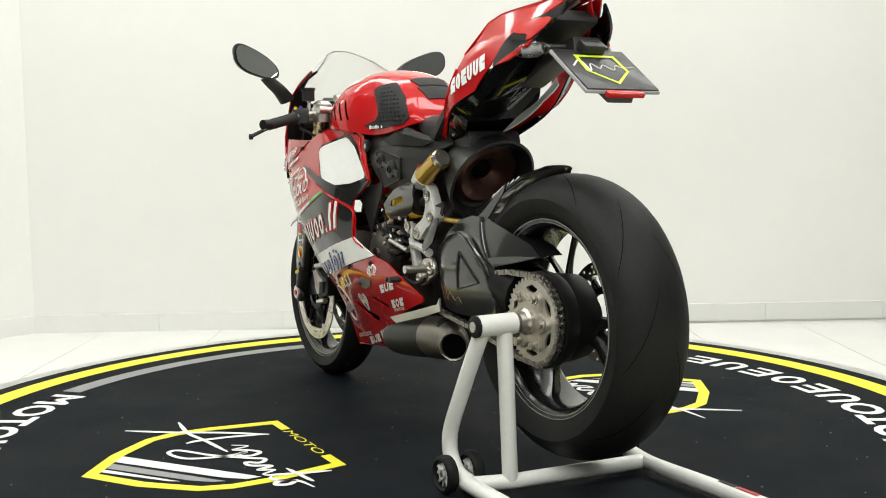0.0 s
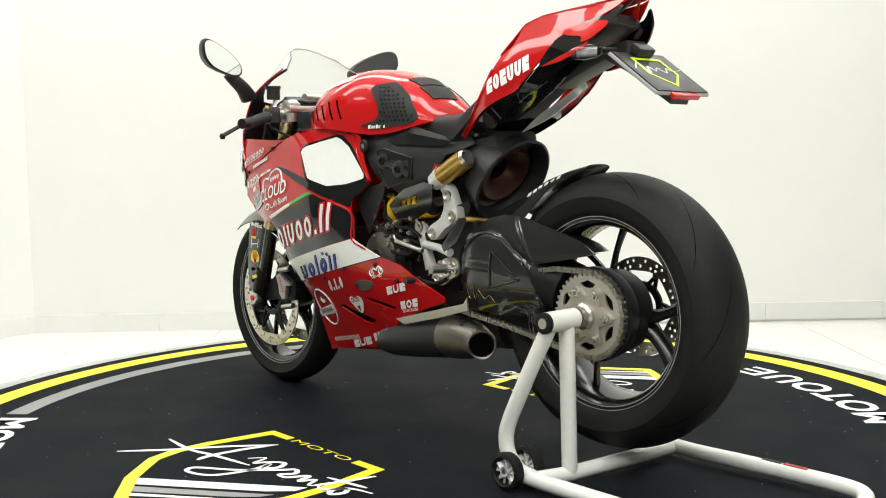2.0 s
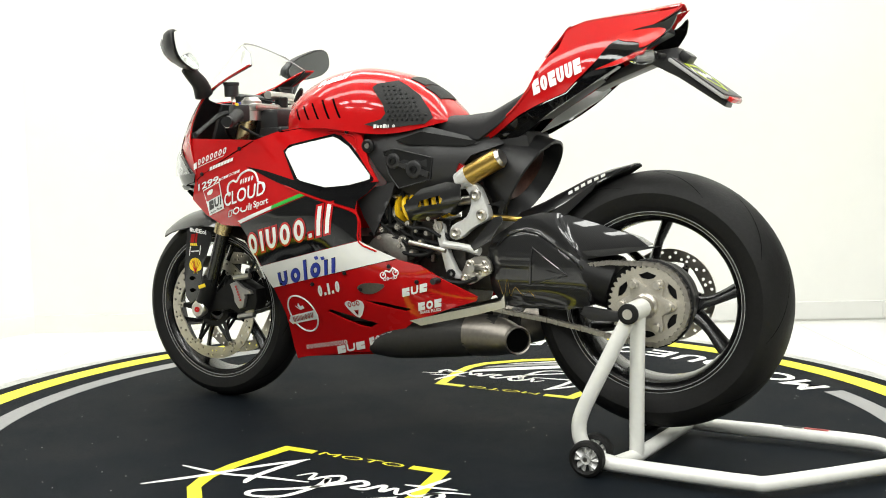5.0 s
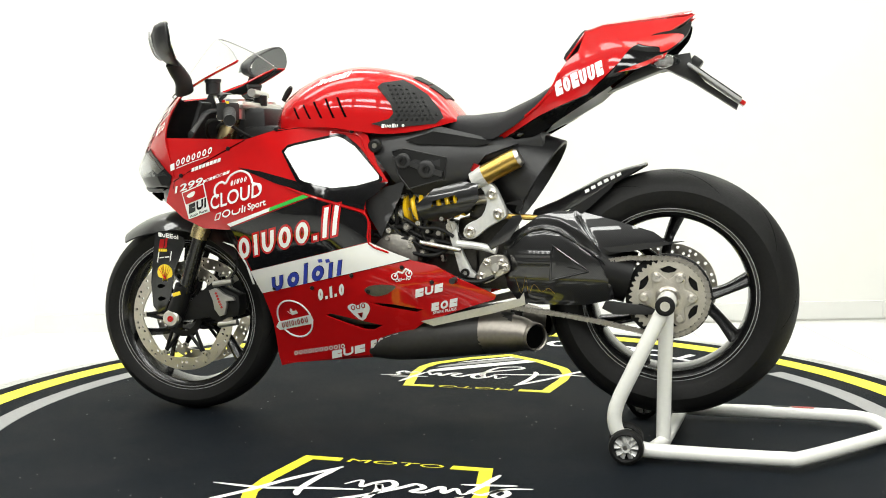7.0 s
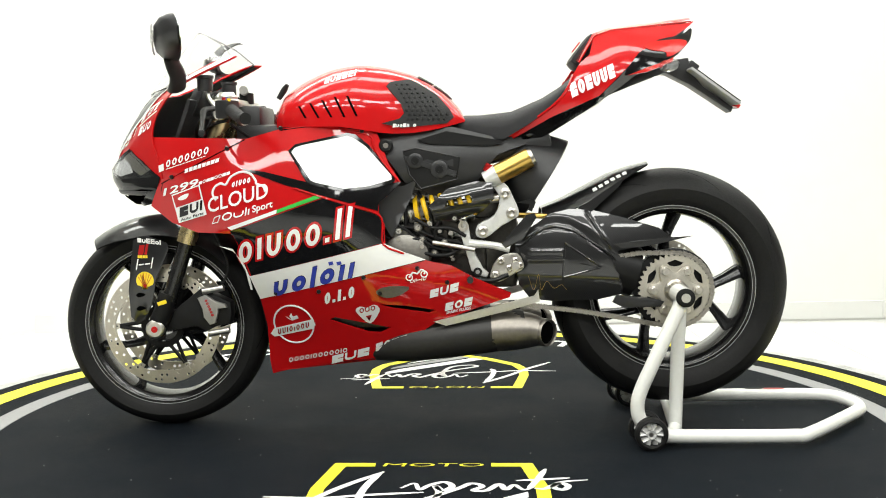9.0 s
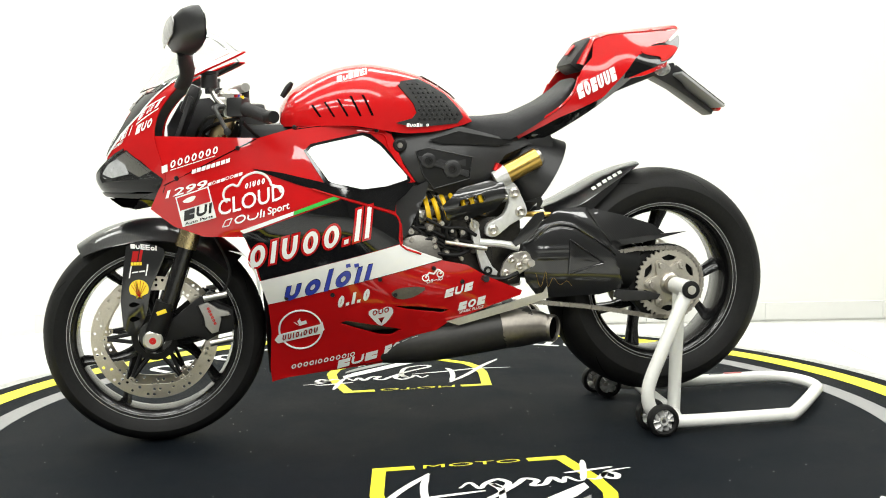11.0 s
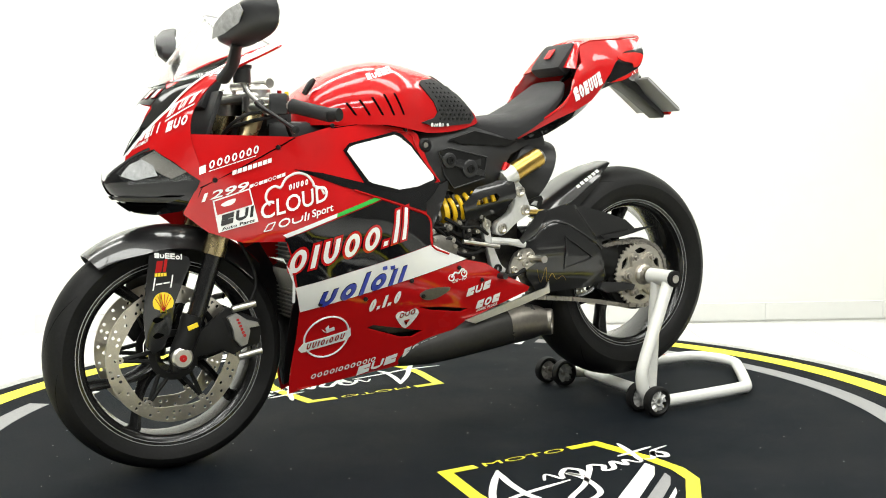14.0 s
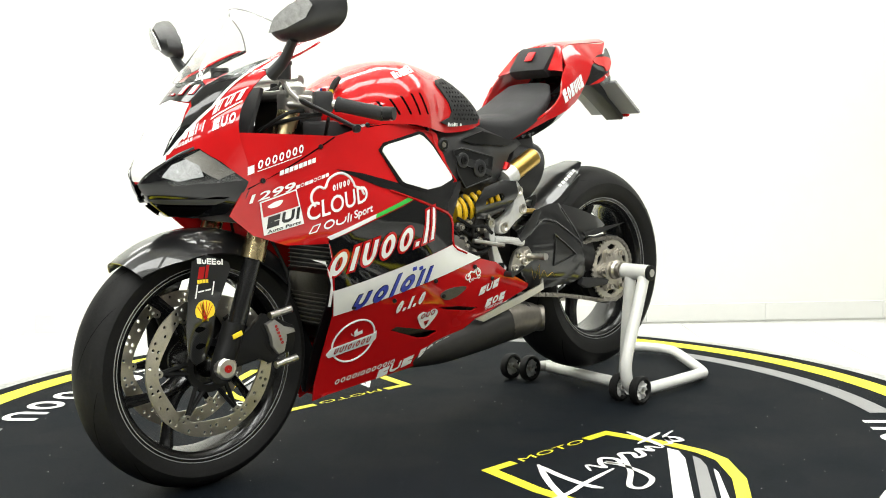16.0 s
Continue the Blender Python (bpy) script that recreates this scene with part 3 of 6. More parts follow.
def brake_disc(name, at, r0, r1, parent, rows=2, n=30):
    """A drilled disc, its black carrier and bobbins."""
    holes = []
    for j in range(rows):
        rr = r0 + (r1 - r0) * (j + 0.7) / (rows + 0.4)
        for i in range(n):
            a = 2 * math.pi * (i + 0.5 * j) / n + 0.06 * math.sin(i * 2.1)
            holes.append([(rr * math.cos(a) + 0.0043 * math.cos(k * math.pi / 4), rr * math.sin(a) + 0.0043 * math.sin(k * math.pi / 4)) for k in range(8)])
    outer = [(r1 * math.cos(2 * math.pi * k / 90), r1 * math.sin(2 * math.pi * k / 90)) for k in range(90)]
    inner = [(r0 * math.cos(2 * math.pi * k / 60) * (1 + 0.03 * math.cos(k * math.pi / 5)), r0 * math.sin(2 * math.pi * k / 60) * (1 + 0.03 * math.cos(k * math.pi / 5))) for k in range(60)]
    d = part(name, panel(outer, lambda a, b: (a, 0.0025, b), thick=0.005, step=0.012, holes=[inner] + holes, flip=1), ROTOR, parent, "drilled steel brake disc")
    d.location = at
    bm = lathe([(0.045, -0.004), (0.062, -0.004), (0.062, 0.004), (0.045, 0.004)], 40, "y", (0, 0, 0), None, True)
    part("disc_carrier", bm, MATTBLACK, d, "black disc carrier")
    for i in range(6):
        a = 2 * math.pi * i / 6
        for s in (-0.2, 0.2):
            part("carrier_arm", tube([(0.058 * math.cos(a + s), 0, 0.058 * math.sin(a + s)), (r0 * math.cos(a), 0, r0 * math.sin(a))], 0.0055, 6), MATTBLACK, d)
    for i in range(6):
        a = 2 * math.pi * i / 6
        part("bobbin", lathe([(0.003, -0.006), (0.0085, -0.006), (0.0085, 0.007), (0.003, 0.007)], 14, "y", (r0 * math.cos(a), 0, r0 * math.sin(a)), None, True), STEEL, d)
    return d


brake_disc("front_disc", (0, 0.062, 0), 0.131, 0.165, front_wheel, 2, 30)
brake_disc("front_disc", (0, -0.062, 0), 0.131, 0.165, front_wheel, 2, 30)
brake_disc("rear_disc", (0.0, -0.09, 0), 0.090, 0.1225, rear_wheel, 2, 24)

# sprocket, carrier and chain
spk = new("sprocket")
spk.parent = rear_wheel
spk.location = (0, 0.107, 0)
bm = bmesh.new()
teeth = []
for i in range(160):
    r = 0.1 if i % 4 in (1, 2) else 0.093
    teeth.append((r * math.cos(2 * math.pi * i / 160), r * math.sin(2 * math.pi * i / 160)))
cut = []
for i in range(6):
    a = 2 * math.pi * (i + 0.5) / 6
    cut.append([(0.074 * math.cos(a + q) * s, 0.074 * math.sin(a + q) * s) for q, s in ((-0.3, 1.05), (0, 1.12), (0.3, 1.05), (0.22, 0.92), (0, 0.86), (-0.22, 0.92))])
part("gear_ring", panel(teeth, lambda a, b: (a, 0.003, b), thick=0.006, step=0.014, holes=cut + [[(0.04 * math.cos(k * math.pi / 10), 0.04 * math.sin(k * math.pi / 10)) for k in range(20)]], flip=1), SPROCKET, spk, "pale alloy sprocket with oval slots")
lobes = []
for i in range(72):
    a = 2 * math.pi * i / 72
    r = 0.062 + 0.014 * math.cos(6 * a)
    lobes.append((r * math.cos(a), r * math.sin(a)))
part("carrier", plate(lobes, 0.004, 0.02, None, 0.004), SPROCKET, spk, "silver six-lobed sprocket carrier")
for i in range(6):
    a = 2 * math.pi * i / 6
    part("bolt", lathe([(0.002, 0.02), (0.012, 0.02), (0.012, 0.024), (0.0085, 0.025), (0.0085, 0.035), (0.002, 0.035)], 12, "y", (0.06 * math.cos(a), 0, 0.06 * math.sin(a))), STEEL, spk)
part("axle_nut", lathe([(0.012, 0.0), (0.032, 0.0), (0.032, 0.03), (0.026, 0.036), (0.024, 0.05), (0.012, 0.05)], 12, "y", (0, 0, 0), None, True), STEEL, spk)
part("hub_carrier", lathe([(0.02, -0.05), (0.105, -0.05), (0.112, -0.03), (0.112, -0.012), (0.10, -0.008), (0.02, -0.008)], 48, "y", (0, 0, 0), None, True), MATTBLACK, spk)

chain = part("chain", box(0.40, 0.11, 0.49, 0.03, 0.008, 0.03, 0.003), CHAIN, bike, "steel drive chain")


def link_mesh(wide):
    bm = bmesh.new()
    for y in (-wide, wide):
        pl = []
        for i in range(20):
            a = 2 * math.pi * (i + 0.5) / 20
            pl.append((0.0079 * math.copysign(min(1, abs(math.cos(a)) * 2.2), math.cos(a)) + 0.0066 * math.cos(a), (0.0040 + 0.0028 * abs(math.sin(2 * a))) * math.copysign(min(1, abs(math.sin(a)) * 1.8), math.sin(a))))
        plate(pl, y - 0.0011, y + 0.0011, bm)
    for s in (-1, 1):
        lathe([(0.001, -wide - 0.0028), (0.0034, -wide - 0.0028), (0.0034, wide + 0.0028), (0.001, wide + 0.0028)], 8, "y", (s * 0.0079, 0, 0), bm, True)
    finish(bm)
    me = bpy.data.meshes.new("link")
    bm.to_mesh(me)
    bm.free()
    me.materials.append(CHAIN)
    return me


LINKS = (link_mesh(0.0046), link_mesh(0.0078))
run = [(0.17, 0.488), (0.10, 0.498), (0.03, 0.4985)]
for i in range(1, 14):
    a = radians(80 + 180 * i / 14 * 1.06)
    run.append((0.1015 * math.cos(a), 0.397 + 0.1015 * math.sin(a)))
run += [(0.06, 0.303), (0.16, 0.323), (0.26, 0.340), (0.36, 0.352), (0.44, 0.362)]
dist, acc = [0.0], 0.0
for p, q in zip(run, run[1:]):
    acc += math.hypot(q[0] - p[0], q[1] - p[1])
    dist.append(acc)
for i in range(int(acc / 0.0158)):
    s = i * 0.0158
    p = [np.interp(s, dist, [r[k] for r in run]) for k in (0, 1)]
    q = [np.interp(s + 0.006, dist, [r[k] for r in run]) for k in (0, 1)]
    o = new("link", LINKS[i % 2])
    o.parent = chain
    o.location = (p[0], 0.110, p[1])
    o.rotation_euler = (0, -math.atan2(q[1] - p[1], q[0] - p[0]), 0)

# ---- side fairing ----
fair_y = spline([(1.028, .789, .195), (.767, .702, .170), (.79, .80, .155), (.933, .616, .226), (.632, .374, .160), (.951, .189, .066),
                 (1.341, .643, .166), (1.375, .753, .174), (1.221, .604, .204), (1.099, .435, .169), (1.115, .301, .088),
                 (1.122, .15, .030), (.668, .41, .175), (1.191, .491, .170), (.86, .815, .168), (.449, .391, .156), (1.154, .82, .180),
                 (1.43, .83, .155), (.80, .25, .10), (.70, .30, .13), (.78, .60, .192), (.95, .40, .165), (.80, .43, .182), (1.0, .52, .205), (1.05, .70, .212)])


def side_surf(x, z):
    return (x, fair_y(x, z), z)


UPPER = [(1.425, .828), (1.154, .82), (1.062, .845), (.966, .856), (.845, .846), (.803, .827), (.775, .75), (.742, .70), (.772, .668), (.80, .648),
         (.80, .62), (.785, .59), (.784, .534), (1.158, .444), (1.178, .525), (1.195, .568), (1.296, .569), (1.372, .596), (1.429, .642), (1.400, .703), (1.395, .76)]
LOWER = [(1.156, .441), (.784, .532), (.729, .507), (.675, .49), (.607, .475), (.546, .44), (.448, .397), (.452, .385), (.532, .359), (.655, .313), (.709, .274), (.779, .209),
         (.903, .195), (1.074, .165), (1.130, .15), (1.134, .19), (1.130, .30), (1.138, .385)]
WINDOW = [(1.029, .782), (1.021, .793), (1.005, .799), (.884, .824), (.868, .818), (.836, .796), (.768, .718), (.767, .707), (.778, .703), (.826, .690), (.89, .684), (.966, .702), (.978, .708)]
INTAKE = [(1.17, .742), (1.099, .731), (.99, .704), (.89, .678), (.80, .69), (.765, .698), (.742, .70), (.772, .668), (.80, .648), (.803, .625), (.947, .668), (1.051, .698)]
FRAME = [(1.038, .786), (1.02, .803), (.884, .832), (.862, .828), (.828, .80), (.760, .716), (.758, .702), (.775, .694), (.826, .682), (.89, .676), (.975, .695), (.99, .705)]
BLACKP = [(1.20, .575), (1.155, .588), (.946, .660), (.803, .614), (.788, .588), (.788, .540), (1.154, .450), (1.174, .525), (1.190, .560)]
WHITEP = [(1.158, .448), (.788, .538), (.734, .514), (.677, .493), (1.137, .383)]
HOLE_A = [(.949, .321), (.932, .329), (.857, .314), (.778, .298), (.808, .282), (.841, .284), (.907, .306)]
HOLE_B = [(.807, .368), (.737, .364), (.651, .351), (.672, .342), (.77, .356)]
VENT = smooth_poly([(.813, .406), (.784, .419), (.723, .418), (.744, .398), (.776, .388), (.801, .392)], 3)
for sd in (1, -1):
    fairing = part("side_fairing", panel(UPPER, side_surf, sd), RED, bike, "glossy red side fairing with sponsor graphics")
    belly = part("belly_pan", panel(LOWER, side_surf, sd, holes=[HOLE_A, HOLE_B]), RED, bike, "glossy red lower fairing with sponsor graphics")
    part("intake_surround", panel(INTAKE, side_surf, sd, 0.003, lift=0.0022), BLACKGLOSS, fairing, "gloss black air intake surround")
    part("number_frame", panel(FRAME, side_surf, sd, 0.003, lift=0.0036), BLACKGLOSS, fairing)
    part("number_field", panel(WINDOW, side_surf, sd, 0.003, lift=0.0054), WHITE, fairing, "plain white panel")
    part("black_graphic", panel(BLACKP, side_surf, sd, 0.002, lift=0.0020), BLACKGLOSS, fairing, "black printed field")
    part("white_graphic", panel(WHITEP, side_surf, sd, 0.003, lift=0.0030), WHITE, fairing, "white printed band")
    part("green_stripe", panel([(1.067, .632), (.958, .670), (.944, .664), (1.069, .622)], side_surf, sd, 0.002, lift=0.0034), GREEN, fairing, "green stripe")
    part("white_stripe", panel([(1.205, .585), (1.068, .632), (1.070, .622), (1.195, .578)], side_surf, sd, 0.002, lift=0.0034), WHITE, fairing, "white stripe")
    part("vent", panel(VENT, side_surf, sd, 0.004, lift=0.0028), ENGINEGREY, belly, "grey mesh vent")
    for poly in (HOLE_A, HOLE_B):
        part("vent_recess", panel([(x + 0.004 * (1 if x > .85 else -1), z) for x, z in poly], lambda x, z: (x, fair_y(x, z) - 0.035, z), sd, 0.003), PLASTIC, belly)
    for x, z in ((.803, .40), (.97, .405), (.845, .445), (1.06, .847), (.845, .838), (1.205, .795), (1.36, .72), (.70, .47), (1.09, .40), (.62, .43)):
        o = part("fastener", lathe([(0.0005, 0.004), (0.004, 0.004), (0.006, 0.001), (0.006, -0.002), (0.0005, -0.002)], 12), MATTBLACK, fairing)
        o.location = (x, sd * (fair_y(x, z) + 0.004), z)
    for seam in (((1.392, .702), (1.30, .747), (1.22, .787), (1.158, .818)), ((1.134, .384), (1.0, .416), (.85, .451), (.68, .491)), ((1.06, .842), (.95, .852), (.85, .842))):
        part("panel_seam", tube([(x, sd * (fair_y(x, z) + 0.0004), z) for x, z in seam], 0.0016, 6, 5), RECESSDARK, fairing)
    part("border_line", tube([(x, sd * (fair_y(x, z) + 0.002), z) for x, z in ((.90, .838), (.828, .828), (.815, .80), (.80, .768), (.765, .722), (.748, .703))], 0.0028, 6, 3), RED, fairing)
    part("border_line", tube([(x, sd * (fair_y(x, z) + 0.003), z) for x, z in ((1.02, .688), (.946, .664), (.87, .640), (.806, .618), (.790, .592), (.789, .535), (.735, .51))], 0.0028, 6, 3), RED, fairing)
    if sd > 0:
        rows = [((1.3735, .7452), (1.2554, .7818), .0255, "ooooooo", fairing, .15), ((1.3206, .7304), (1.2257, .7588), .0113, "nnnnnnnn", fairing, .1), ((1.3735, .7385), (1.262, .7725), .004, "--------------", fairing, .5),
                ((1.2817, .6988), (1.195, .7258), .0085, "nOnnOOnn", fairing, .18), ((1.1895, .6904), (1.14, .7037), .0190, "oiuoo", fairing, .17), ((1.2185, .6013), (1.1428, .6199), .0205, "Ou|i", fairing, .2),
                ((.9572, .3692), (.8744, .3901), .0325, "O.|.O", belly, .27), ((1.078, .1884), (.9067, .2241), .0190, "ooooioooooio", belly, .15), ((.9529, .187), (.8454, .2156), .0240, "zUz", belly, .28),
                ((.8256, .2265), (.7372, .2582), .0230, "zOnn", belly, .26), ((.7203, .4294), (.6766, .4383), .0094, "O||-|O", belly, .2), ((.6688, .387), (.5923, .4067), .0227, "zUz", belly, .26), ((.6284, .3487), (.5552, .366), .0225, "zOz", belly, .26)]
        for a, b, size, pat, on, bold in rows:
            fit_row("lettering", WHITE, on, side_surf, a, b, size, pat, 0.15, 0.2, lift=0.0044, bold=bold)
        word("lettering", "1299", WHITE, fairing, side_surf, (1.3887, .6687), (1.2859, .696), .0195, 0.35, lift=0.0044)
        word("lettering", "CLOUD", WHITE, fairing, side_surf, (1.2565, .6232), (1.0907, .6644), .0399, 0.0, lift=0.0044, weight=0.012)
        word("lettering", "Sport", WHITE, fairing, side_surf, (1.1343, .6190), (1.0788, .6335), .024, 0.0, lift=0.0044)
        word("lettering", "SPARK PLUGS", WHITE, belly, side_surf, (.6246, .3400), (.5578, .3540), .0083, 0.1, lift=0.0044)
        a, b = (1.184, .4845), (.8770, .5600)
        fit_row("lettering_outline", RED, fairing, side_surf, a, b, .0790, "oiuoo.||", 0.12, 0.2, lift=0.0034, bold=0.15, grow=0.075)
        fit_row("lettering", WHITE, fairing, side_surf, a, b, .0790, "oiuoo.||", 0.12, 0.2, lift=0.0046, bold=0.15)
        fit_row("lettering_edge", BLACKGLOSS, fairing, side_surf, (1.098, .3914), (.8755, .4480), .0560, "uo|oii", 0.25, 0.28, lift=0.0046, bold=0.21, grow=0.018)
        fit_row("lettering", BLUE, fairing, side_surf, (1.098, .3914), (.8755, .4480), .0560, "uo|oii", 0.25, 0.28, lift=0.0058, bold=0.21)
        for dx in (0.0, 0.022):
            part("lettering", panel([(.915 + dx, .4905), (.903 + dx, .4930), (.901 + dx, .4840), (.913 + dx, .4815)], side_surf, 1, 0.001, lift=0.0050), BLUE, fairing)
        # square mark before the first row, boxed badge, slanted box
        part("cross_mark", panel([(1.3945, .7328), (1.3800, .7385), (1.3800, .7560), (1.3945, .7510)], side_surf, 1, 0.001, lift=0.0040), WHITE, fairing)
        part("badge", panel([(1.3640, .6720), (1.2800, .6995), (1.2620, .6195), (1.3485, .5950)], side_surf, 1, 0.001, lift=0.0036), WHITE, fairing)
        part("badge_field", panel([(1.3600, .6700), (1.2825, .6955), (1.2750, .6610), (1.3525, .6375)], side_surf, 1, 0.001, lift=0.0048), RED, fairing, "red field of the boxed badge")
        fit_row("badge_symbol", BLACKGLOSS, fairing, side_surf, (1.3440, .6105), (1.2740, .6320), .0260, "zU|", 0.1, 0.2, lift=0.0048, bold=0.27)
        word("lettering", "Auto Parts", BLACKGLOSS, fairing, side_surf, (1.3420, .5995), (1.2700, .6205), .0075, 0.0, lift=0.0048)
        part("badge_oval", panel(smooth_poly([(1.345, .662), (1.330, .672), (1.312, .676), (1.318, .664), (1.335, .658)], 3), side_surf, 1, 0.001, lift=0.0056), WHITE, fairing)
        for a, b in zip([(1.249, .5943), (1.2403, .6116), (1.2237, .6172), (1.2324, .5986)], [(1.2403, .6116), (1.2237, .6172), (1.2324, .5986), (1.249, .5943)]):
            part("slanted_box", tube([(x, fair_y(x, z) + 0.0012, z) for x, z in (a, b)], 0.0013, 6), WHITE, fairing)
        cloud = [(1.2349, .6572), (1.244, .6743), (1.2379, .6926), (1.2209, .7022), (1.2072, .6992), (1.1925, .7201), (1.164, .7324), (1.139, .7264), (1.1257, .7092), (1.1232, .7006), (1.1065, .6946), (1.0986, .6803)]
        part("cloud_outline", tube([(x, fair_y(x, z) + 0.0004, z) for x, z in cloud], 0.0032, 6, 4), WHITE, fairing, "white cloud outline")
        # round badge with a slanted banner and a leaf
        ring_pts = [(1.0525 + 0.057 * math.cos(k * math.pi / 18), .3055 + 0.057 * math.sin(k * math.pi / 18)) for k in range(36)]
        part("round_badge", tube([(x, fair_y(x, z) + 0.0006, z) for x, z in ring_pts], 0.0026, 6, 1, None, True), WHITE, belly)
        part("badge_banner", panel([(1.122, .276), (1.112, .291), (1.106, .2935), (1.002, .3215), (.995, .3290), (.989, .306), (.999, .2945), (1.112, .2665)], side_surf, 1, 0.001, lift=0.0034), WHITE, belly, "white slanted banner")
        fit_row("lettering", REDANO, belly, side_surf, (1.1010, .2745), (1.0080, .2995), .0165, "UU|OiOOU", 0.1, 0.25, lift=0.0046, bold=0.2)
        for k, (dx, dz) in enumerate(((.016, .012), (0, .022), (-.016, .016))):
            part("badge_leaf", panel([(1.055, .3185), (1.055 + dx * .2 + .006, .3185 + dz * .6), (1.055 + dx, .3185 + dz), (1.055 + dx * .9 - .005, .3185 + dz * .45)], side_surf, 1, 0.001, lift=0.0034), WHITE, belly)
        # heart-shaped shield badge, small rider mark
        shield = smooth_poly([(.872, .354), (.858, .3625), (.842, .3590), (.826, .3665), (.8117, .3645), (.8072, .3478), (.8351, .3123), (.866, .339)], 3)
        part("shield_badge", panel(shield, side_surf, 1, 0.001, lift=0.0030), WHITE, belly, "white shield badge")
        fit_row("shield_mark", REDANO, belly, side_surf, (.862, .3430), (.818, .3530), .0150, "OUO", 0.0, 0.2, lift=0.0042, bold=0.2)
        part("shield_mark", panel([(.846, .3350), (.829, .3385), (.8365, .3210)], side_surf, 1, 0.001, lift=0.0042), REDANO, belly)
        for cx, cz in ((.722, .4445), (.682, .4535)):
            part("rider_mark", tube([(cx + .0085 * math.cos(k * math.pi / 8), fair_y(cx, cz) + 0.0006, cz + .0085 * math.sin(k * math.pi / 8)) for k in range(16)], 0.0016, 6, 1, None, True), WHITE, belly)
        part("rider_mark", tube([(x, fair_y(x, z) + 0.0006, z) for x, z in ((.722, .4445), (.712, .458), (.700, .4545), (.690, .4660), (.680, .4600), (.682, .4535))], 0.0026, 6, 2), WHITE, belly)
        part("white_edge", panel([(1.2330, .5330), (1.197, .5265), (1.1680, .4660), (1.1610, .4100), (1.1545, .4100), (1.1590, .4500), (1.1720, .4900), (1.1960, .5190)], side_surf, 1, 0.001, lift=0.0034), WHITE, fairing, "white front edge line")
part("keel", panel([(-.06, .82), (.06, .82), (.04, 1.11), (-.04, 1.11)], lambda a, b: (b, a, 0.195 - 0.035 * (b - .82) / .29), thick=0.004, step=0.05, flip=1), RED, bike)
# radiator behind the front wheel
part("radiator", box(1.09, 0, 0.465, 0.03, 0.19, 0.25, 0.008), MATTBLACK, bike, "dark ribbed radiator")

for k in range(22):
    part("radiator_fin", box(1.108, 0, .350 + .0108 * k, .008, .176, .002), ENGINEGREY, bike)
for sd in (1, -1):
    part("fairing_inner", panel([(1.136, .17), (1.150, .44), (1.176, .52), (1.13, .54), (1.09, .45), (1.08, .2)], lambda x, z: (x, fair_y(x, z) - 0.02 - 0.35 * (1.16 - x), z), sd, 0.004, 0.03), CARBON, bike, "carbon inner fairing")

# ---- nose, headlights, screen ----
NOSE = [(-2, 1.495, .632, 1.41, .125, .625), (-1, 1.548, .668, 1.400, .163, .672), (0, 1.580, .716, 1.384, .172, .715), (1, 1.567, .765, 1.395, .173, .76), (2, 1.545, .812, 1.415, .168, .825),
        (3, 1.505, .875, 1.405, .162, .88), (4, 1.46, .930, 1.372, .165, .93), (5, 1.41, .968, 1.335, .172, .965), (6, 1.37, 1.0, 1.245, .172, 1.010), (7, 1.33, 1.05, 1.150, .168, 1.045)]


def patch(table, power, soft=1.0):
    t = np.array(table, float)
    near = np.array((-.45, -.2, 0, .2, .45)) * soft

    def surf(u, v):
        xc, zc, xe, ye, ze = [float(np.interp(v + near, t[:, 0], t[:, k]) @ (.15, .22, .26, .22, .15)) for k in range(1, 6)]
        a = abs(u)
        return (xe + (xc - xe) * (1 - a ** power), ye * u, ze + (zc - ze) * (1 - a ** power))
    return surf


nose = patch(NOSE, 2.1)
nk = dict(flip=1, e=0.01)
cowl = part("nose_cowl", panel([(-1, 0), (1, 0), (1, 5), (1, 6.0), (.95, 7), (.86, 7), (.78, 5.6), (.5, 4.6), (0, 4.3), (-.5, 4.6), (-.78, 5.6), (-.86, 7), (-.95, 7), (-1, 6.0)], nose, 1, 0.004, 0.17, **nk), RED, bike, "red front cowl with white and black graphics")
# black sheet added for the shade on the cowl's red inner side
part("cowl_inner_shade", panel([(-.97, 1.2), (.97, 1.2), (.97, 5.9), (.935, 6.9), (.885, 6.9), (.80, 5.65), (.52, 4.65), (0, 4.36), (-.52, 4.65), (-.80, 5.65), (-.885, 6.9), (-.935, 6.9), (-.97, 5.9)], nose, 1, 0.001, 0.17, -0.0055, **nk), PLASTIC, cowl, "black sheet for the shade inside the red front cowl")
part("white_nose", panel([(-.42, .1), (.42, .1), (.40, 1.6), (.47, 2.4), (.42, 3.3), (0, 3.5), (-.42, 3.3), (-.47, 2.4), (-.40, 1.6)], nose, 1, 0.001, 0.17, 0.002, **nk), WHITE, cowl, "white printed nose field")
BAND = [(.46, 4.15), (.42, 3.4), (.48, 3.2), (.465, 2.55), (.40, 2.05), (.37, 1.25), (.40, 1.35), (.475, 1.8), (.57, 2.35), (.72, 3.15), (.79, 4.45), (.84, 5.6), (.80, 5.7), (.76, 5.55), (.62, 4.95)]
for s in (1, -1):
    part("black_band", panel([(s * u, v) for u, v in BAND], nose, 1, 0.001, 0.13, 0.002, **nk), BLACKGLOSS, cowl, "black printed band")
part("black_strip", panel([(-.45, 4.15), (-.41, 3.36), (0, 3.5), (.41, 3.36), (.45, 4.15), (.3, 4.45), (0, 4.3), (-.3, 4.45)], nose, 1, 0.001, 0.13, 0.0025, **nk), BLACKGLOSS, cowl, "black printed strip under the screen")
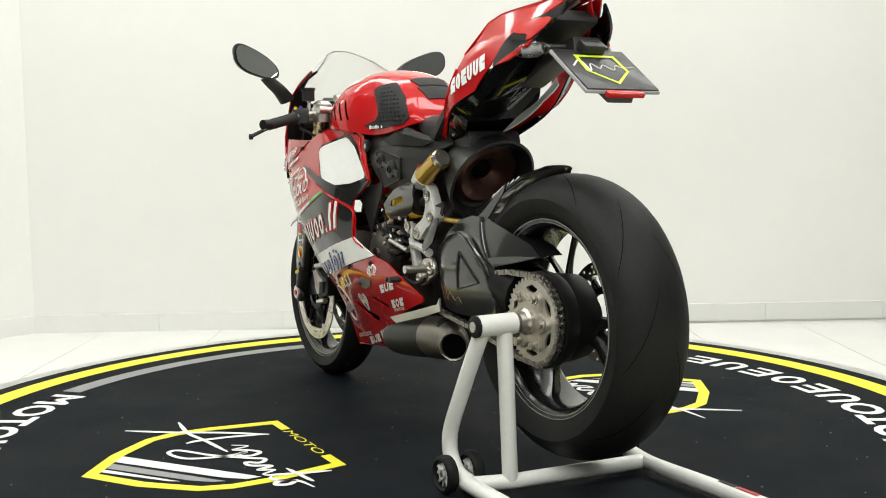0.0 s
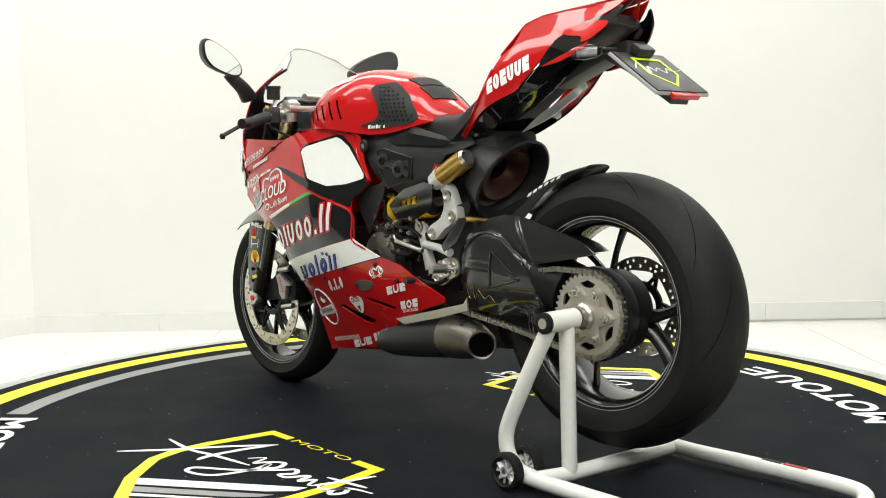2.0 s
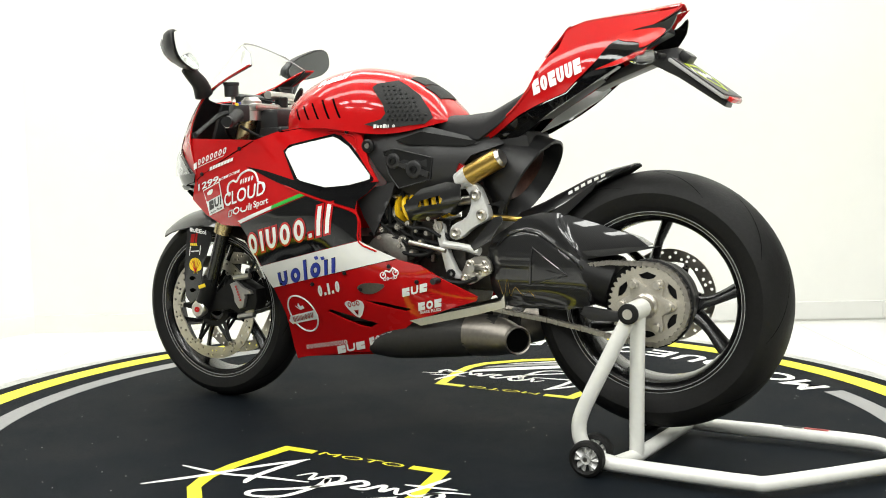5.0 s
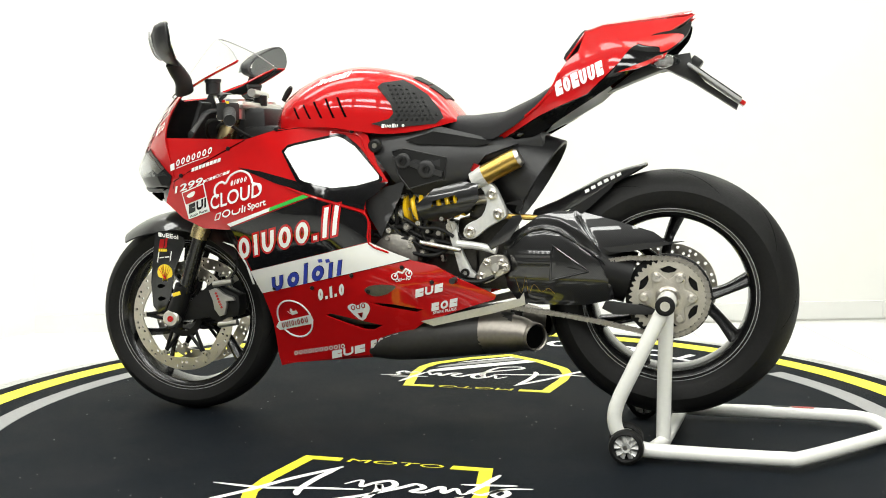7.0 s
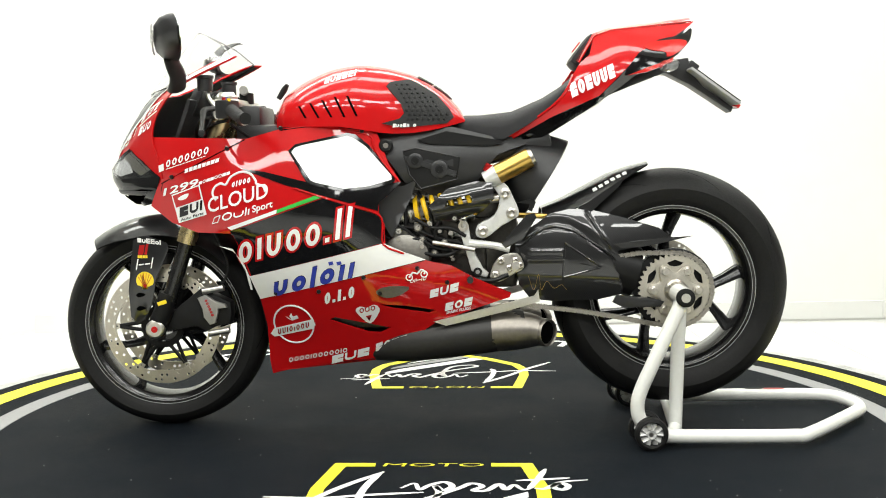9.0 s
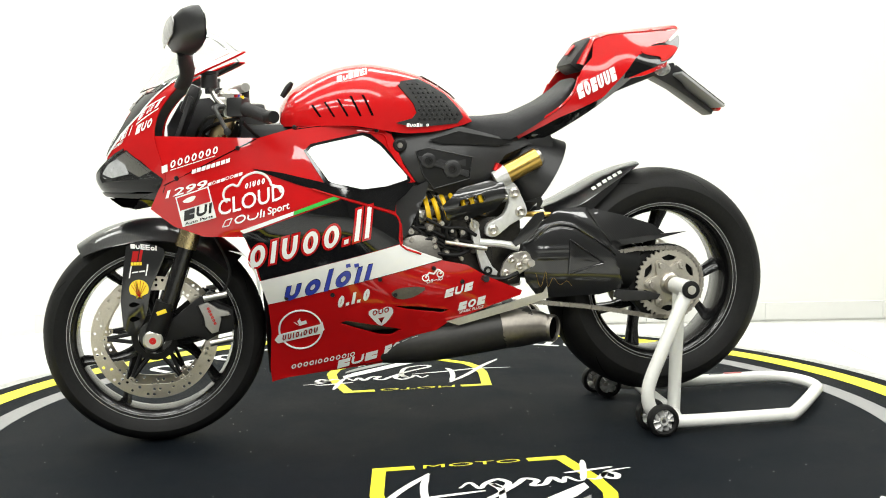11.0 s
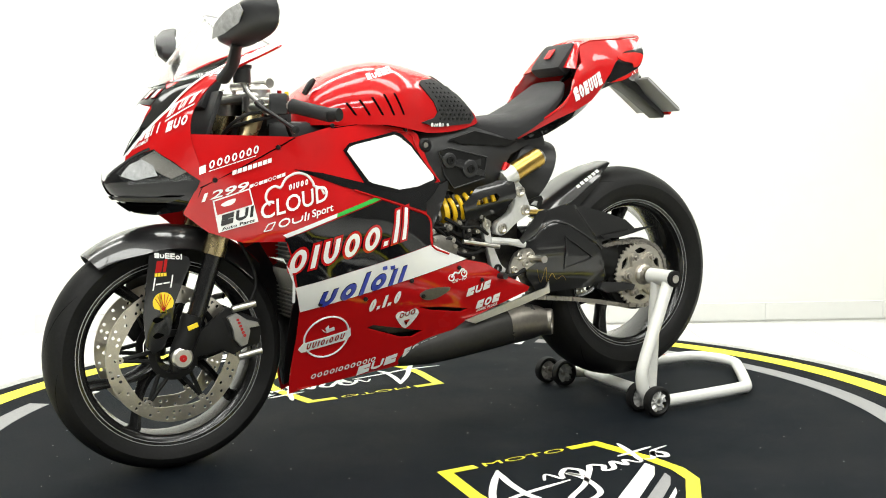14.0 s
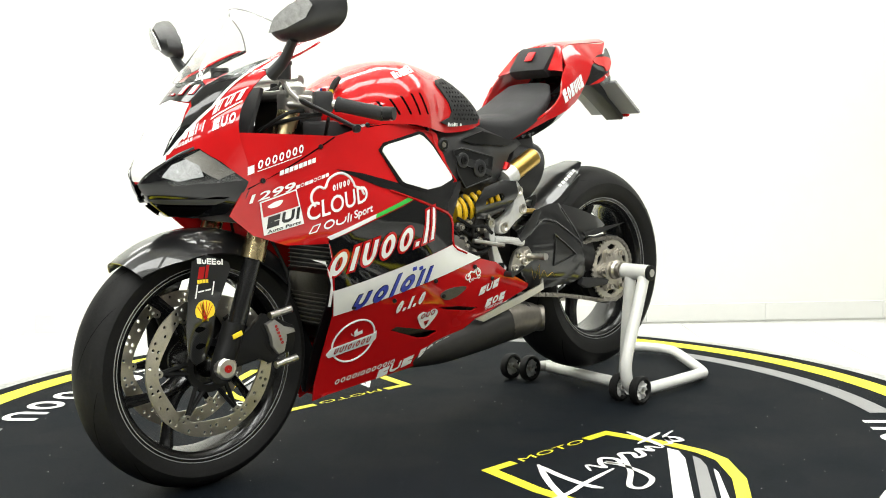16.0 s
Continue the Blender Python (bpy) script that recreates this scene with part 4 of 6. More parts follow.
for s in (1, -1):
    edge = [(.40, 1.35), (.475, 1.8), (.57, 2.35), (.72, 3.15), (.79, 4.45), (.84, 5.6)]
    part("white_line", panel([(s * u, v) for u, v in edge] + [(s * (u + .028), v - .05) for u, v in edge[::-1]], nose, 1, 0.001, 0.17, 0.003, **nk), WHITE, cowl)
part("white_wing_graphic", panel([(.90, 5.0), (.99, 5.2), (.99, 6.1), (.945, 6.9), (.88, 6.9), (.88, 6.0)], nose, 1, 0.001, 0.17, 0.002, **nk), WHITE, cowl)
fit_row("lettering_outline", RED, cowl, nose, (-.26, 3.66), (.38, 3.70), .40, "oo.||", 0.0, 0.30, (0, 1), 0.0040, 1, 1, 0.16, 0.05, 0.01)
fit_row("lettering", WHITE, cowl, nose, (-.26, 3.66), (.38, 3.70), .40, "oo.||", 0.0, 0.30, (0, 1), 0.0050, 1, 1, 0.16, 0.0, 0.01)
for a, b, size, pat in (((.765, 2.78), (.97, 3.45), .52, "z|U|z"), ((.80, 2.18), (.985, 2.5), .42, "zUO"), ((.54, 1.88), (.765, 2.28), .42, "Oz||"), ((.49, 1.55), (.66, 1.90), .16, "OUOnU|")):
    run = Vector(b) - Vector(a)
    n_all = len(pat)
    for k, c in enumerate(pat):
        q = Vector(a) + run * (k / n_all)
        part("lettering", marks(nose, (q.x, q.y), tuple(run / n_all / size * 0.8), size, c, 0.0, 0.0, 1.0, (0, 1), 0.0035, 1, 1, 0.25, 0.0, 0.01), WHITE, cowl)
for a, b in (((.755, 3.32), (.97, 3.98)), ((.765, 2.68), (.985, 3.36))):
    part("white_rule", panel([a, b, (b[0], b[1] - .07), (a[0], a[1] - .07)], nose, 1, 0.001, 0.1, 0.0035, **nk), WHITE, cowl)
housing = part("headlight_housing", panel([(-1, 0), (-1, -.8), (-.9, -1.6), (-.55, -2), (.55, -2), (.9, -1.6), (1, -.8), (1, 0)], nose, 1, 0.005, 0.17, -0.004, **nk), BLACKGLOSS, bike, "gloss black headlight housing and chin intake")
for s in (1, -1):
    part("headlight_surround", panel([(s * .06, -.1), (s * .30, .55), (s * .52, 1.25), (s * .70, 1.55), (s * .85, 1.0), (s * .985, .1), (s * .97, -.45), (s * .5, -.9), (s * .1, -.5)], nose, 1, 0.002, 0.06, 0.003, **nk), BLACKGLOSS, housing)
    part("headlight_lens", panel([(s * .36, .45), (s * .54, 1.2), (s * .69, 1.46), (s * .83, .98), (s * .955, .15), (s * .8, .05), (s * .5, -.05)], nose, 1, 0.002, 0.06, 0.010, **nk), LENS, housing, "clear headlight lens").visible_shadow = False
    # the reflector's brightness is painted grey, not mirrored
    part("reflector", panel([(s * .40, .32), (s * .48, .85), (s * .60, 1.12), (s * .70, .85), (s * .73, .35), (s * .55, .12)], nose, 1, 0.002, 0.06, 0.005, **nk), LAMPGREY, housing, "headlight reflector, its brightness painted grey")
    # grey sheet added under the lens, in place of the glass's reflection
    part("lens_sheen", panel([(s * .58, 1.15), (s * .71, 1.48), (s * .82, 1.08), (s * .92, .55), (s * .82, .2), (s * .74, .5)], nose, 1, 0.001, 0.06, 0.0045, **nk), ENGINEGREY, housing, "grey sheet for the reflection in the headlight lens")
    part("lamp_brow", tube([nose(s * u, v) for u, v in ((.05, -.05), (.20, .38), (.36, .82), (.52, 1.3), (.66, 1.58))], 0.0035, 6, 4), BLACKGLOSS, housing)
    part("intake_fin", panel([(s * .12, -.65), (s * .9, -.75), (s * .8, -1.0), (s * .2, -.85)], nose, 1, 0.003, 0.1, 0.006, **nk), PLASTIC, housing)
    # the mouth's inner shade is a black sheet on the surface
    part("chin_mouth", panel([(s * .15, -1.05), (s * .78, -1.15), (s * .62, -1.65), (s * .15, -1.7)], nose, 1, 0.002, 0.1, 0.002, **nk), RECESSDARK, housing)
screen_s = patch([(0, 1.455, .940, 1.345, .165, .960), (1, 1.40, 1.015, 1.265, .158, 1.003), (2, 1.345, 1.085, 1.20, .140, 1.035), (3, 1.316, 1.120, 1.175, .10, 1.06)], 2.3, 0.0)
screen = part("windscreen", panel([(-1, .1), (-.6, .05), (0, 0), (.6, .05), (1, .1), (1, 2.2), (.8, 2.8), (.4, 3), (-.4, 3), (-.8, 2.8), (-1, 2.2)], screen_s, 1, 0.0025, 0.2, 0.004, **nk), CLEAR, bike, "clear acrylic windscreen")
screen.visible_shadow = False
for s in (1, -1):
    part("screen_trim", tube([screen_s(s * 1.0, v) for v in (.1, .8, 1.5, 2.2)], 0.0035, 6, 3), MATTBLACK, bike)

# cockpit: dash, brackets, yokes
part("dash", box(0, 0, 0, 0.03, 0.13, 0.08, 0.01, pose(1.325, 0, .925, 0, -25, 0)), PLASTIC, bike, "black instrument display")
part("cockpit_shroud", panel([(1.08, .76), (1.42, .74), (1.43, .79), (1.40, .80), (1.30, .775), (1.20, .775), (1.10, .81)], lambda x, z: (x, .125 - 0.2 * max(0, x - 1.35), z), 1, 0.004, 0.04), PLASTIC, bike)
part("cockpit_shroud", panel([(1.08, .76), (1.42, .74), (1.43, .79), (1.40, .80), (1.30, .775), (1.20, .775), (1.10, .81)], lambda x, z: (x, .125 - 0.2 * max(0, x - 1.35), z), -1, 0.004, 0.04), PLASTIC, bike)
part("airbox_neck", box(1.165, 0, .862, .07, .20, .10, 0.014), PLASTIC, bike, "matt black airbox neck behind the yoke")
part("cockpit_liner", panel([(1.08, .80), (1.40, .78), (1.40, .86), (1.36, .93), (1.28, .94), (1.20, .86), (1.12, .84)], lambda x, z: (x, .150 - 0.1 * max(0, x - 1.30), z), -1, 0.004, 0.04), PLASTIC, bike, "black inner liner of the cowl")
part("cockpit_panel", box(0, 0, 0, .012, .25, .15, 0.004, pose(1.345, 0, .86, 0, -20, 0)), PLASTIC, bike)
part("screen_edge", tube([screen_s(u, v) for u, v in ((-1, 2.2), (-.8, 2.8), (-.4, 3), (0, 3), (.4, 3), (.8, 2.8), (1, 2.2))], 0.0018, 6, 4), GREYV, bike)
part("airbox_duct", box(1.12, 0, .80, .16, .22, .12, 0.02), PLASTIC, bike)


# ---- front fork, bars, brakes, fender ----
for sd in (1, -1):
    y = sd * 0.105
    fork = part("fork_tube", tube([(1.345, y, .545), (1.225, y, .905)], 0.0265, 20), FORKGOLD, bike, "gold fork outer tube")
    part("clamp_ring", tube([(1.3475, y, .537), (1.338, y, .565)], 0.0285, 20), FORKGOLD, fork)
    part("fork_stanchion", tube([(1.40, y, .375), (1.342, y, .55)], 0.0215, 18), RIMBLACK, fork, "black fork slider")
    part("fork_foot", tube([(1.437, y, .265), (1.437, y, .30), (1.418, y, .345), (1.402, y, .395)], [0.022, 0.0265, 0.027, 0.026], 16, 3), MATTBLACK, fork, "black fork foot")
    part("yellow_tag", box(0, 0, 0, .026, .004, .011, 0.001, pose(1.412, y + sd * .0305, .372, 0, 18, 0)), YELLOWV, fork)
    part("axle_end", lathe([(0.001, 0.0), (0.026, 0.0), (0.026, 0.016), (0.021, 0.020), (0.001, 0.020)], 24, "y", (1.437, .112 if sd > 0 else -.134, .297)), ALU, fork, "silver axle nut")
    part("axle_center", lathe([(0.001, 0.0), (0.009, 0.0), (0.009, 0.023), (0.001, 0.023)], 12, "y", (1.437, .112 if sd > 0 else -.136, .297)), REDANO, fork)
    part("fork_cap", lathe([(0.002, -0.01), (0.031, -0.01), (0.031, 0.014), (0.024, 0.020), (0.020, 0.026), (0.002, 0.026)], 24, "z", (1.222, y, .922)), ALU, fork)
    arm = [(1.425, .36), (1.39, .345), (1.315, .405), (1.28, .395), (1.27, .30), (1.30, .285), (1.33, .30), (1.42, .285)]
    part("caliper_bracket", plate(arm, sd * 0.082, sd * 0.098, None, 0.003), MATTBLACK, fork)
    cal = part("caliper", plate([(1.3287, 0.3798), (1.2959, 0.3974), (1.2631, 0.383), (1.2303, 0.367), (1.227, 0.335), (1.2336, 0.3062), (1.2697, 0.2998), (1.2926, 0.2998), (1.3123, 0.3254), (1.3156, 0.351)], sd * 0.050, sd * 0.100, None, 0.006), MATTBLACK, fork, "dark radial brake caliper with a grey face")
    part("caliper_face", plate([(1.3189, 0.3814), (1.2959, 0.391), (1.2697, 0.3718), (1.2418, 0.3638), (1.2369, 0.3542), (1.2631, 0.351), (1.2615, 0.343), (1.2697, 0.311), (1.2861, 0.3062), (1.3025, 0.327), (1.3058, 0.351)], sd * 0.100, sd * 0.115, None, 0.003), CALIPER, cal, "grey machined face")
    letters("caliper_lettering", REDANO, cal, lambda x, z: (x, .1155, z), (1.299, .376), (-.38, -.92), 0.011, "oooooo", 0, 0.2, 0.6, (-.92, .38), 0.001, -1, sd)
    for x, z in ((1.275, .405), (1.262, .285)):
        part("caliper_bolt", rod((x + .03, y * 1.02, z - .005), (x - .03, y * 1.02, z + .005), 0.009), ALU, cal)
    part("brake_hose", tube([(1.26, sd * .10, .40), (1.235, sd * .09, .47), (1.27, sd * .085, .56), (1.30, sd * .06, .62)], 0.004, 8, 5), RUBBER, fork)
    # handlebar
    bar = part("handlebar", tube([(1.235, sd * .10, .905), (1.208, sd * .17, .902), (1.118, sd * .345, .862)], 0.011, 12, 3), ALU, bike, "clip-on handlebar")
    part("bar_clamp", lathe([(0.022, -0.02), (0.034, -0.02), (0.034, 0.02), (0.022, 0.02)], 20, "z", (1.226, y, .899), None, True), ALU, bar)
    part("grip", tube([(1.180, sd * .222, .892), (1.174, sd * .232, .8895), (1.128, sd * .325, .867)], [0.0185, 0.0165, 0.0165], 18), RUBBERFINE, bar, "black rubber grip")
    part("bar_end", tube([(1.127, sd * .327, .868), (1.116, sd * .348, .868)], [0.0165, 0.015], 16), MATTBLACK, bar)
    part("switchgear", box(0, 0, 0, 0.045, 0.05, 0.05, 0.008, pose(1.20, sd * .19, .898, 0, 0, sd * -27)), PLASTIC, bar)
    part("lever", tube([(1.235, sd * .165, .902), (1.258, sd * .20, .896), (1.245, sd * .27, .868), (1.228, sd * .345, .836)], [0.008, 0.009, 0.007, 0.007], 10, 5, flat=0.7), MATTBLACK, bar, "black brake or clutch lever")
    part("lever_tip", lathe([(0.001, -0.007), (0.009, -0.005), (0.009, 0.005), (0.001, 0.007)], 12, "y", (1.227, sd * .349, .833)), MATTBLACK, bar)
    part("reservoir", lathe([(0.002, 0), (0.02, 0), (0.021, 0.005), (0.021, 0.032), (0.024, 0.034), (0.024, 0.042), (0.002, 0.042)], 20, "z", (1.272, sd * .135, .950)), PLASTIC, bar, "fluid reservoir with black cap")
    part("reservoir_bracket", tube([(1.270, sd * .132, .952), (1.258, sd * .14, .925), (1.235, sd * .15, .90)], 0.006, 8, 3), ALU, bar)
    part("master_cylinder", tube([(1.245, sd * .11, .895), (1.225, sd * .185, .885)], 0.013, 12), ALU, bar)
    # mirror
    ms = [(1.335, sd * .185, .955), (1.322, sd * .215, .985), (1.325, sd * .245, 1.012), (1.325, sd * .262, 1.03)]
    mirror = part("mirror_stalk", tube(ms, [0.028, 0.024, 0.021, 0.021], 14, 4, flat=0.55), PLASTIC, bike, "black mirror arm")
    rings = []
    for j, (dx, k) in enumerate(((0.042, .12), (0.038, .55), (0.022, .85), (0.0, .98), (-0.014, 1.0), (-0.017, .97))):
        ring = []
        for i in range(28):
            a = 2 * math.pi * i / 28
            yy = 0.086 * k * math.copysign(abs(math.cos(a)) ** 0.8, math.cos(a))
            zz = 0.043 * k * math.copysign(abs(math.sin(a)) ** 0.8, math.sin(a)) * (1 + 0.25 * math.cos(a))
            ring.append(Vector((1.315 + dx + 0.14 * zz - 0.32 * yy, sd * (.298 + yy), 1.070 + zz + 0.32 * yy)))
        rings.append(ring)
    part("mirror_shell", skin(rings), PLASTIC, mirror, "black mirror housing")
    gl = []
    for off in (0.0, -0.002):
        gl.append([Vector((1.296 + off + 0.14 * (p.z - 1.07 - .32 * (abs(p.y) - .298)) - 0.32 * (abs(p.y) - .298), sd * (.298 + .93 * (abs(p.y) - .298)), 1.07 + .93 * (p.z - 1.07))) for p in rings[-1]])
    part("mirror_glass", skin(gl), MIRROR, mirror, "mirror glass")
    def mir_front(a, b):
        q = math.hypot((a - .298) / .086, (b - 1.070 - .32 * (a - .298)) / .046)
        return (1.3455 + 0.014 * (1 - q * q) - 0.32 * (a - .298) + 0.14 * (b - 1.070 - .32 * (a - .298)), a, b)
    part("mirror_indicator", panel([(.236, 1.040), (.258, 1.070), (.300, 1.094), (.340, 1.106), (.350, 1.090), (.332, 1.066), (.285, 1.048)], mir_front, sd, 0.003, 0.010, 0.006, flip=1), LAMPGREY, mirror, "clear indicator lens in the mirror")
    # fender side plate
    fp = [(1.400, .520), (1.405, .535), (1.46, .556), (1.499, .543), (1.508, .484), (1.518, .40), (1.514, .328), (1.497, .308), (1.474, .318), (1.453, .36), (1.44, .43)]
    side_plate = part("fender_plate", plate(fp, sd * 0.0925, sd * 0.0965, None, 0.0015), CARBON, bike, "carbon fender side plate with sponsor marks")
    if sd > 0:
        flat_s = lambda x, z: (x, .0965, z)
        letters("lettering", WHITE, side_plate, flat_s, (1.487, .538), (-.99, -.13), 0.014, "nuEEo|", 0.1, 0.1, 0.8, (.1, 1), 0.001)
        letters("red_mark", REDANO, side_plate, flat_s, (1.487, .503), (-1, 0), 0.030, "n|", 0.2, 0.1, 0.5, (0, 1), 0.001)
        letters("yellow_mark", YELLOWV, side_plate, flat_s, (1.488, .493), (-1, 0), 0.009, "nnnn", 0, 0.1, 0.7, (0, 1), 0.001)
        letters("white_mark", WHITE, side_plate, flat_s, (1.495, .460), (-.99, .1), 0.030, "|--|", 0.2, 0.1, 0.5, (0, 1), 0.001, bold=0.12)
        sh = [(1.470 + .025 * math.cos(radians(a)), .430 + .025 * math.sin(radians(a))) for a in range(-30, 211, 20)] + [(1.478, .405), (1.462, .405)]
        part("scallop_mark", plate(sh, .0966, .0972), YELLOWV, side_plate, "yellow and red scallop mark")
        for deg in range(30, 151, 24):
            part("scallop_rib", rod((1.470, .0974, .409), (1.470 + .022 * math.cos(radians(deg)), .0974, .430 + .022 * math.sin(radians(deg))), 0.0008, 6), REDANO, side_plate)
        # flat black ovals paint the shade of two hollows
        for zz in (.388, .350):
            part("dent_shade", plate(smooth_poly([(1.497, zz), (1.487, zz + .008), (1.47, zz + .002), (1.487, zz - .006)], 3), .0966, .0971), RECESSDARK, side_plate)


def fender_arc(a0, a1, r, w, drop, thick=0.003, n=22, m=12, center=FA):
    """A mudguard round a wheel: a band of the tyre's crown with turned-down sides."""
    bm = bmesh.new()
    grid = {}
    for layer in (0, 1):
        for i in range(n + 1):
            f = i / n
            a = radians(a0 + (a1 - a0) * f)
            tip = min(1.0, 0.45 + 2.2 * f)
            for j in range(m + 1):
                g = -1 + 2 * j / m
                rr = r - drop * abs(g) ** 2.6 * (0.35 + 0.65 * tip) - layer * thick
                grid[layer, i, j] = bm.verts.new((center.x + rr * math.cos(a), w * g * (0.72 + 0.28 * tip) * (1 - layer * 0.03), center.z + rr * math.sin(a)))
    for i in range(n):
        for j in range(m):
            bm.faces.new((grid[0, i, j], grid[0, i + 1, j], grid[0, i + 1, j + 1], grid[0, i, j + 1]))
            bm.faces.new((grid[1, i, j + 1], grid[1, i + 1, j + 1], grid[1, i + 1, j], grid[1, i, j]))
        for j in (0, m):
            bm.faces.new((grid[0, i, j], grid[1, i, j], grid[1, i + 1, j], grid[0, i + 1, j]))
    for j in range(m):
        for i in (0, n):
            bm.faces.new((grid[0, i, j], grid[0, i, j + 1], grid[1, i, j + 1], grid[1, i, j]))
    return bm


part("front_fender", fender_arc(52, 138, 0.318, 0.094, 0.055), CARBON, bike, "black carbon front fender")
part("lower_yoke", box(1.318, 0, .635, 0.07, 0.26, 0.035, 0.012), MATTBLACK, bike)
part("top_yoke", box(1.218, 0, .918, 0.075, 0.27, 0.022, 0.009), ALU, bike, "silver top yoke")
part("steering_damper", rod((1.215, -.09, .955), (1.18, .08, .955), 0.012), ALU, bike)
part("ignition_barrel", lathe([(0.002, 0), (0.02, 0), (0.02, 0.03), (0.012, 0.032), (0.002, 0.03)], 18, "z", (1.19, 0, .92)), MATTBLACK, bike)
cap = part("tank_cap", lathe([(0.002, 0), (0.035, 0), (0.034, 0.006), (0.002, 0.007)], 28, "z"), MATTBLACK, bike, "black fuel filler cap")
cap.location, cap.rotation_euler = (.985, 0, .984), (0, radians(23), 0)
part("control_lever", tube([(1.085, .07, .93), (1.068, .072, .955), (1.058, .076, .968)], [.007, .009, .005], 8, 3), MATTBLACK, bike)

for k, pts in enumerate(([(1.20, .19, .87), (1.25, .15, .86), (1.29, .08, .84), (1.30, .02, .80)], [(1.235, .17, .88), (1.28, .16, .87), (1.31, .10, .83), (1.30, .04, .78)], [(1.20, -.19, .87), (1.26, -.14, .86), (1.29, -.06, .83)], [(1.265, .13, .93), (1.25, .10, .95), (1.22, .04, .94), (1.20, -.06, .93)], [(1.19, .20, .86), (1.16, .15, .83), (1.13, .10, .81)])):
    part("cable", tube(pts, 0.0045 if k != 3 else 0.003, 8, 5), RUBBER, bike)
for (x, y, z), m in (((1.205, .205, .925), REDANO), ((1.19, .212, .922), YELLOWV), ((1.20, .19, .926), BLUE)):
    part("switch_button", rod((x, y, z - .004), (x, y, z + .004), 0.005, 10), m, bike)

# ---- tank ----
t_top = lerp_table([(.570, .872), (.583, .897), (.623, .944), (.702, .992), (.781, 1.014), (.861, 1.025), (.941, 1.012), (1.022, .976), (1.065, .945), (1.09, .905)])
t_bot = lerp_table([(.570, .862), (.62, .846), (.694, .832), (.77, .829), (.906, .850), (1.09, .850)])
t_wid = lerp_table([(.570, .085), (.60, .115), (.66, .132), (.72, .138), (.78, .150), (.84, .178), (.92, .192), (1.0, .180), (1.06, .145), (1.09, .10)])


def smooth_f(f, x, h=0.025):
    return (f(x - h) + 2 * f(x) + f(x + h)) / 4 if .60 < x < 1.05 else f(x)


def tank_y(x, z):
    zt, zb = smooth_f(t_top, x), smooth_f(t_bot, x)
    c = min(1, max(0, (z - zb) / (zt - zb))) ** (1 / 0.72)
    return smooth_f(t_wid, x) * (1 - c * c) ** 0.42


def tank_surf(x, z):
    return (x, tank_y(x, z), z)


rings = []
for i in range(45):
    x = .570 + .52 * i / 44
    zt, zb, w = smooth_f(t_top, x), smooth_f(t_bot, x), smooth_f(t_wid, x)
    ring = []
    for j in range(33):
        a = math.pi * (j / 32 - 0.5)
        c = math.cos(a)
        ring.append(Vector((x, w * math.copysign(abs(math.sin(a)) ** 0.84, math.sin(a)), zb + (zt - zb) * c ** 0.72)))
    rings.append(ring)
tank = part("fuel_tank", skin(rings, True), RED, bike, "glossy red fuel tank")
PAD = [(.781, .957), (.772, .967), (.72, .975), (.690, .960), (.647, .932), (.613, .893), (.601, .872), (.620, .856), (.74, .845), (.792, .857), (.745, .870), (.733, .885), (.742, .91)]
for sd in (1, -1):
    pad = part("grip_pad", panel(PAD, tank_surf, sd, 0.004, 0.018, 0.004), RUBBERFINE, tank, "black studded rubber grip pad")
    bm = bmesh.new()
    for i in range(12):
        for j in range(9):
            x, z = .612 + .0142 * i + .0071 * (j % 2), .868 + .0115 * j
            if inside(x, z, PAD) and all(inside(x + a, z + b, PAD) for a in (-.008, .008) for b in (-.008, .008)):
                y = tank_y(x, z)
                n = Vector((-(tank_y(x + .003, z) - y) / .003, 1, -(tank_y(x, z + .003) - y) / .003)).normalized()
                p = Vector((x, y, z)) + n * 0.004
                q = p + n * 0.0022
                tube([(p.x, sd * p.y, p.z), (q.x, sd * q.y, q.z)], [0.0042, 0.003], 8, 1, bm)
    tagged(part("stud_field", bm, MATTBLACK, pad), "", "", "", "stuff")
    letters("pad_lettering", WHITE, pad, tank_surf, (.765, .846), (-1, 0.02), 0.011, "nuonii o", 0.1, 0.15, 0.7, (0, 1), 0.0085, side=sd)
    for a, b in (((1.012, .905), (.992, .873)), ((.980, .912), (.957, .873)), ((.947, .919), (.922, .874)), ((.913, .927), (.888, .874)), ((.881, .930), (.856, .876))):
        # slots drawn as black strips, their shade put into the colour
        part("tank_slot", panel([(a[0] + .003, a[1]), (a[0] - .003, a[1]), (b[0] - .003, b[1]), (b[0] + .003, b[1])], tank_surf, sd, 0.001, 0.01, 0.0012), RECESSDARK, tank)
    letters("tank_lettering", WHITE, tank, tank_surf, (.945, .962), (-.95, .27), 0.018, "nunnE|", 0.15, 0.15, 0.75, (0, 1), 0.002, side=sd)
for k, (x0, x1, yy) in enumerate(((.70, .66, .0), (.655, .61, .012))):
    part("rear_pad", panel([(x0, -.055), (x1, -.045), (x1, .045), (x0, .055)], lambda x, y: (x, y, smooth_f(t_bot, x) + (smooth_f(t_top, x) - smooth_f(t_bot, x)) * (max(0.0, 1 - (abs(y) / smooth_f(t_wid, x)) ** (2 / .84))) ** 0.36), 1, 0.003, 0.015, 0.003, flip=1), RUBBERFINE, tank, "black rubber tank protector")

# ---- seat ----
s_top = lerp_table([(.272, .985), (.30, .960), (.356, .925), (.442, .889), (.528, .880), (.587, .880), (.612, .872)])
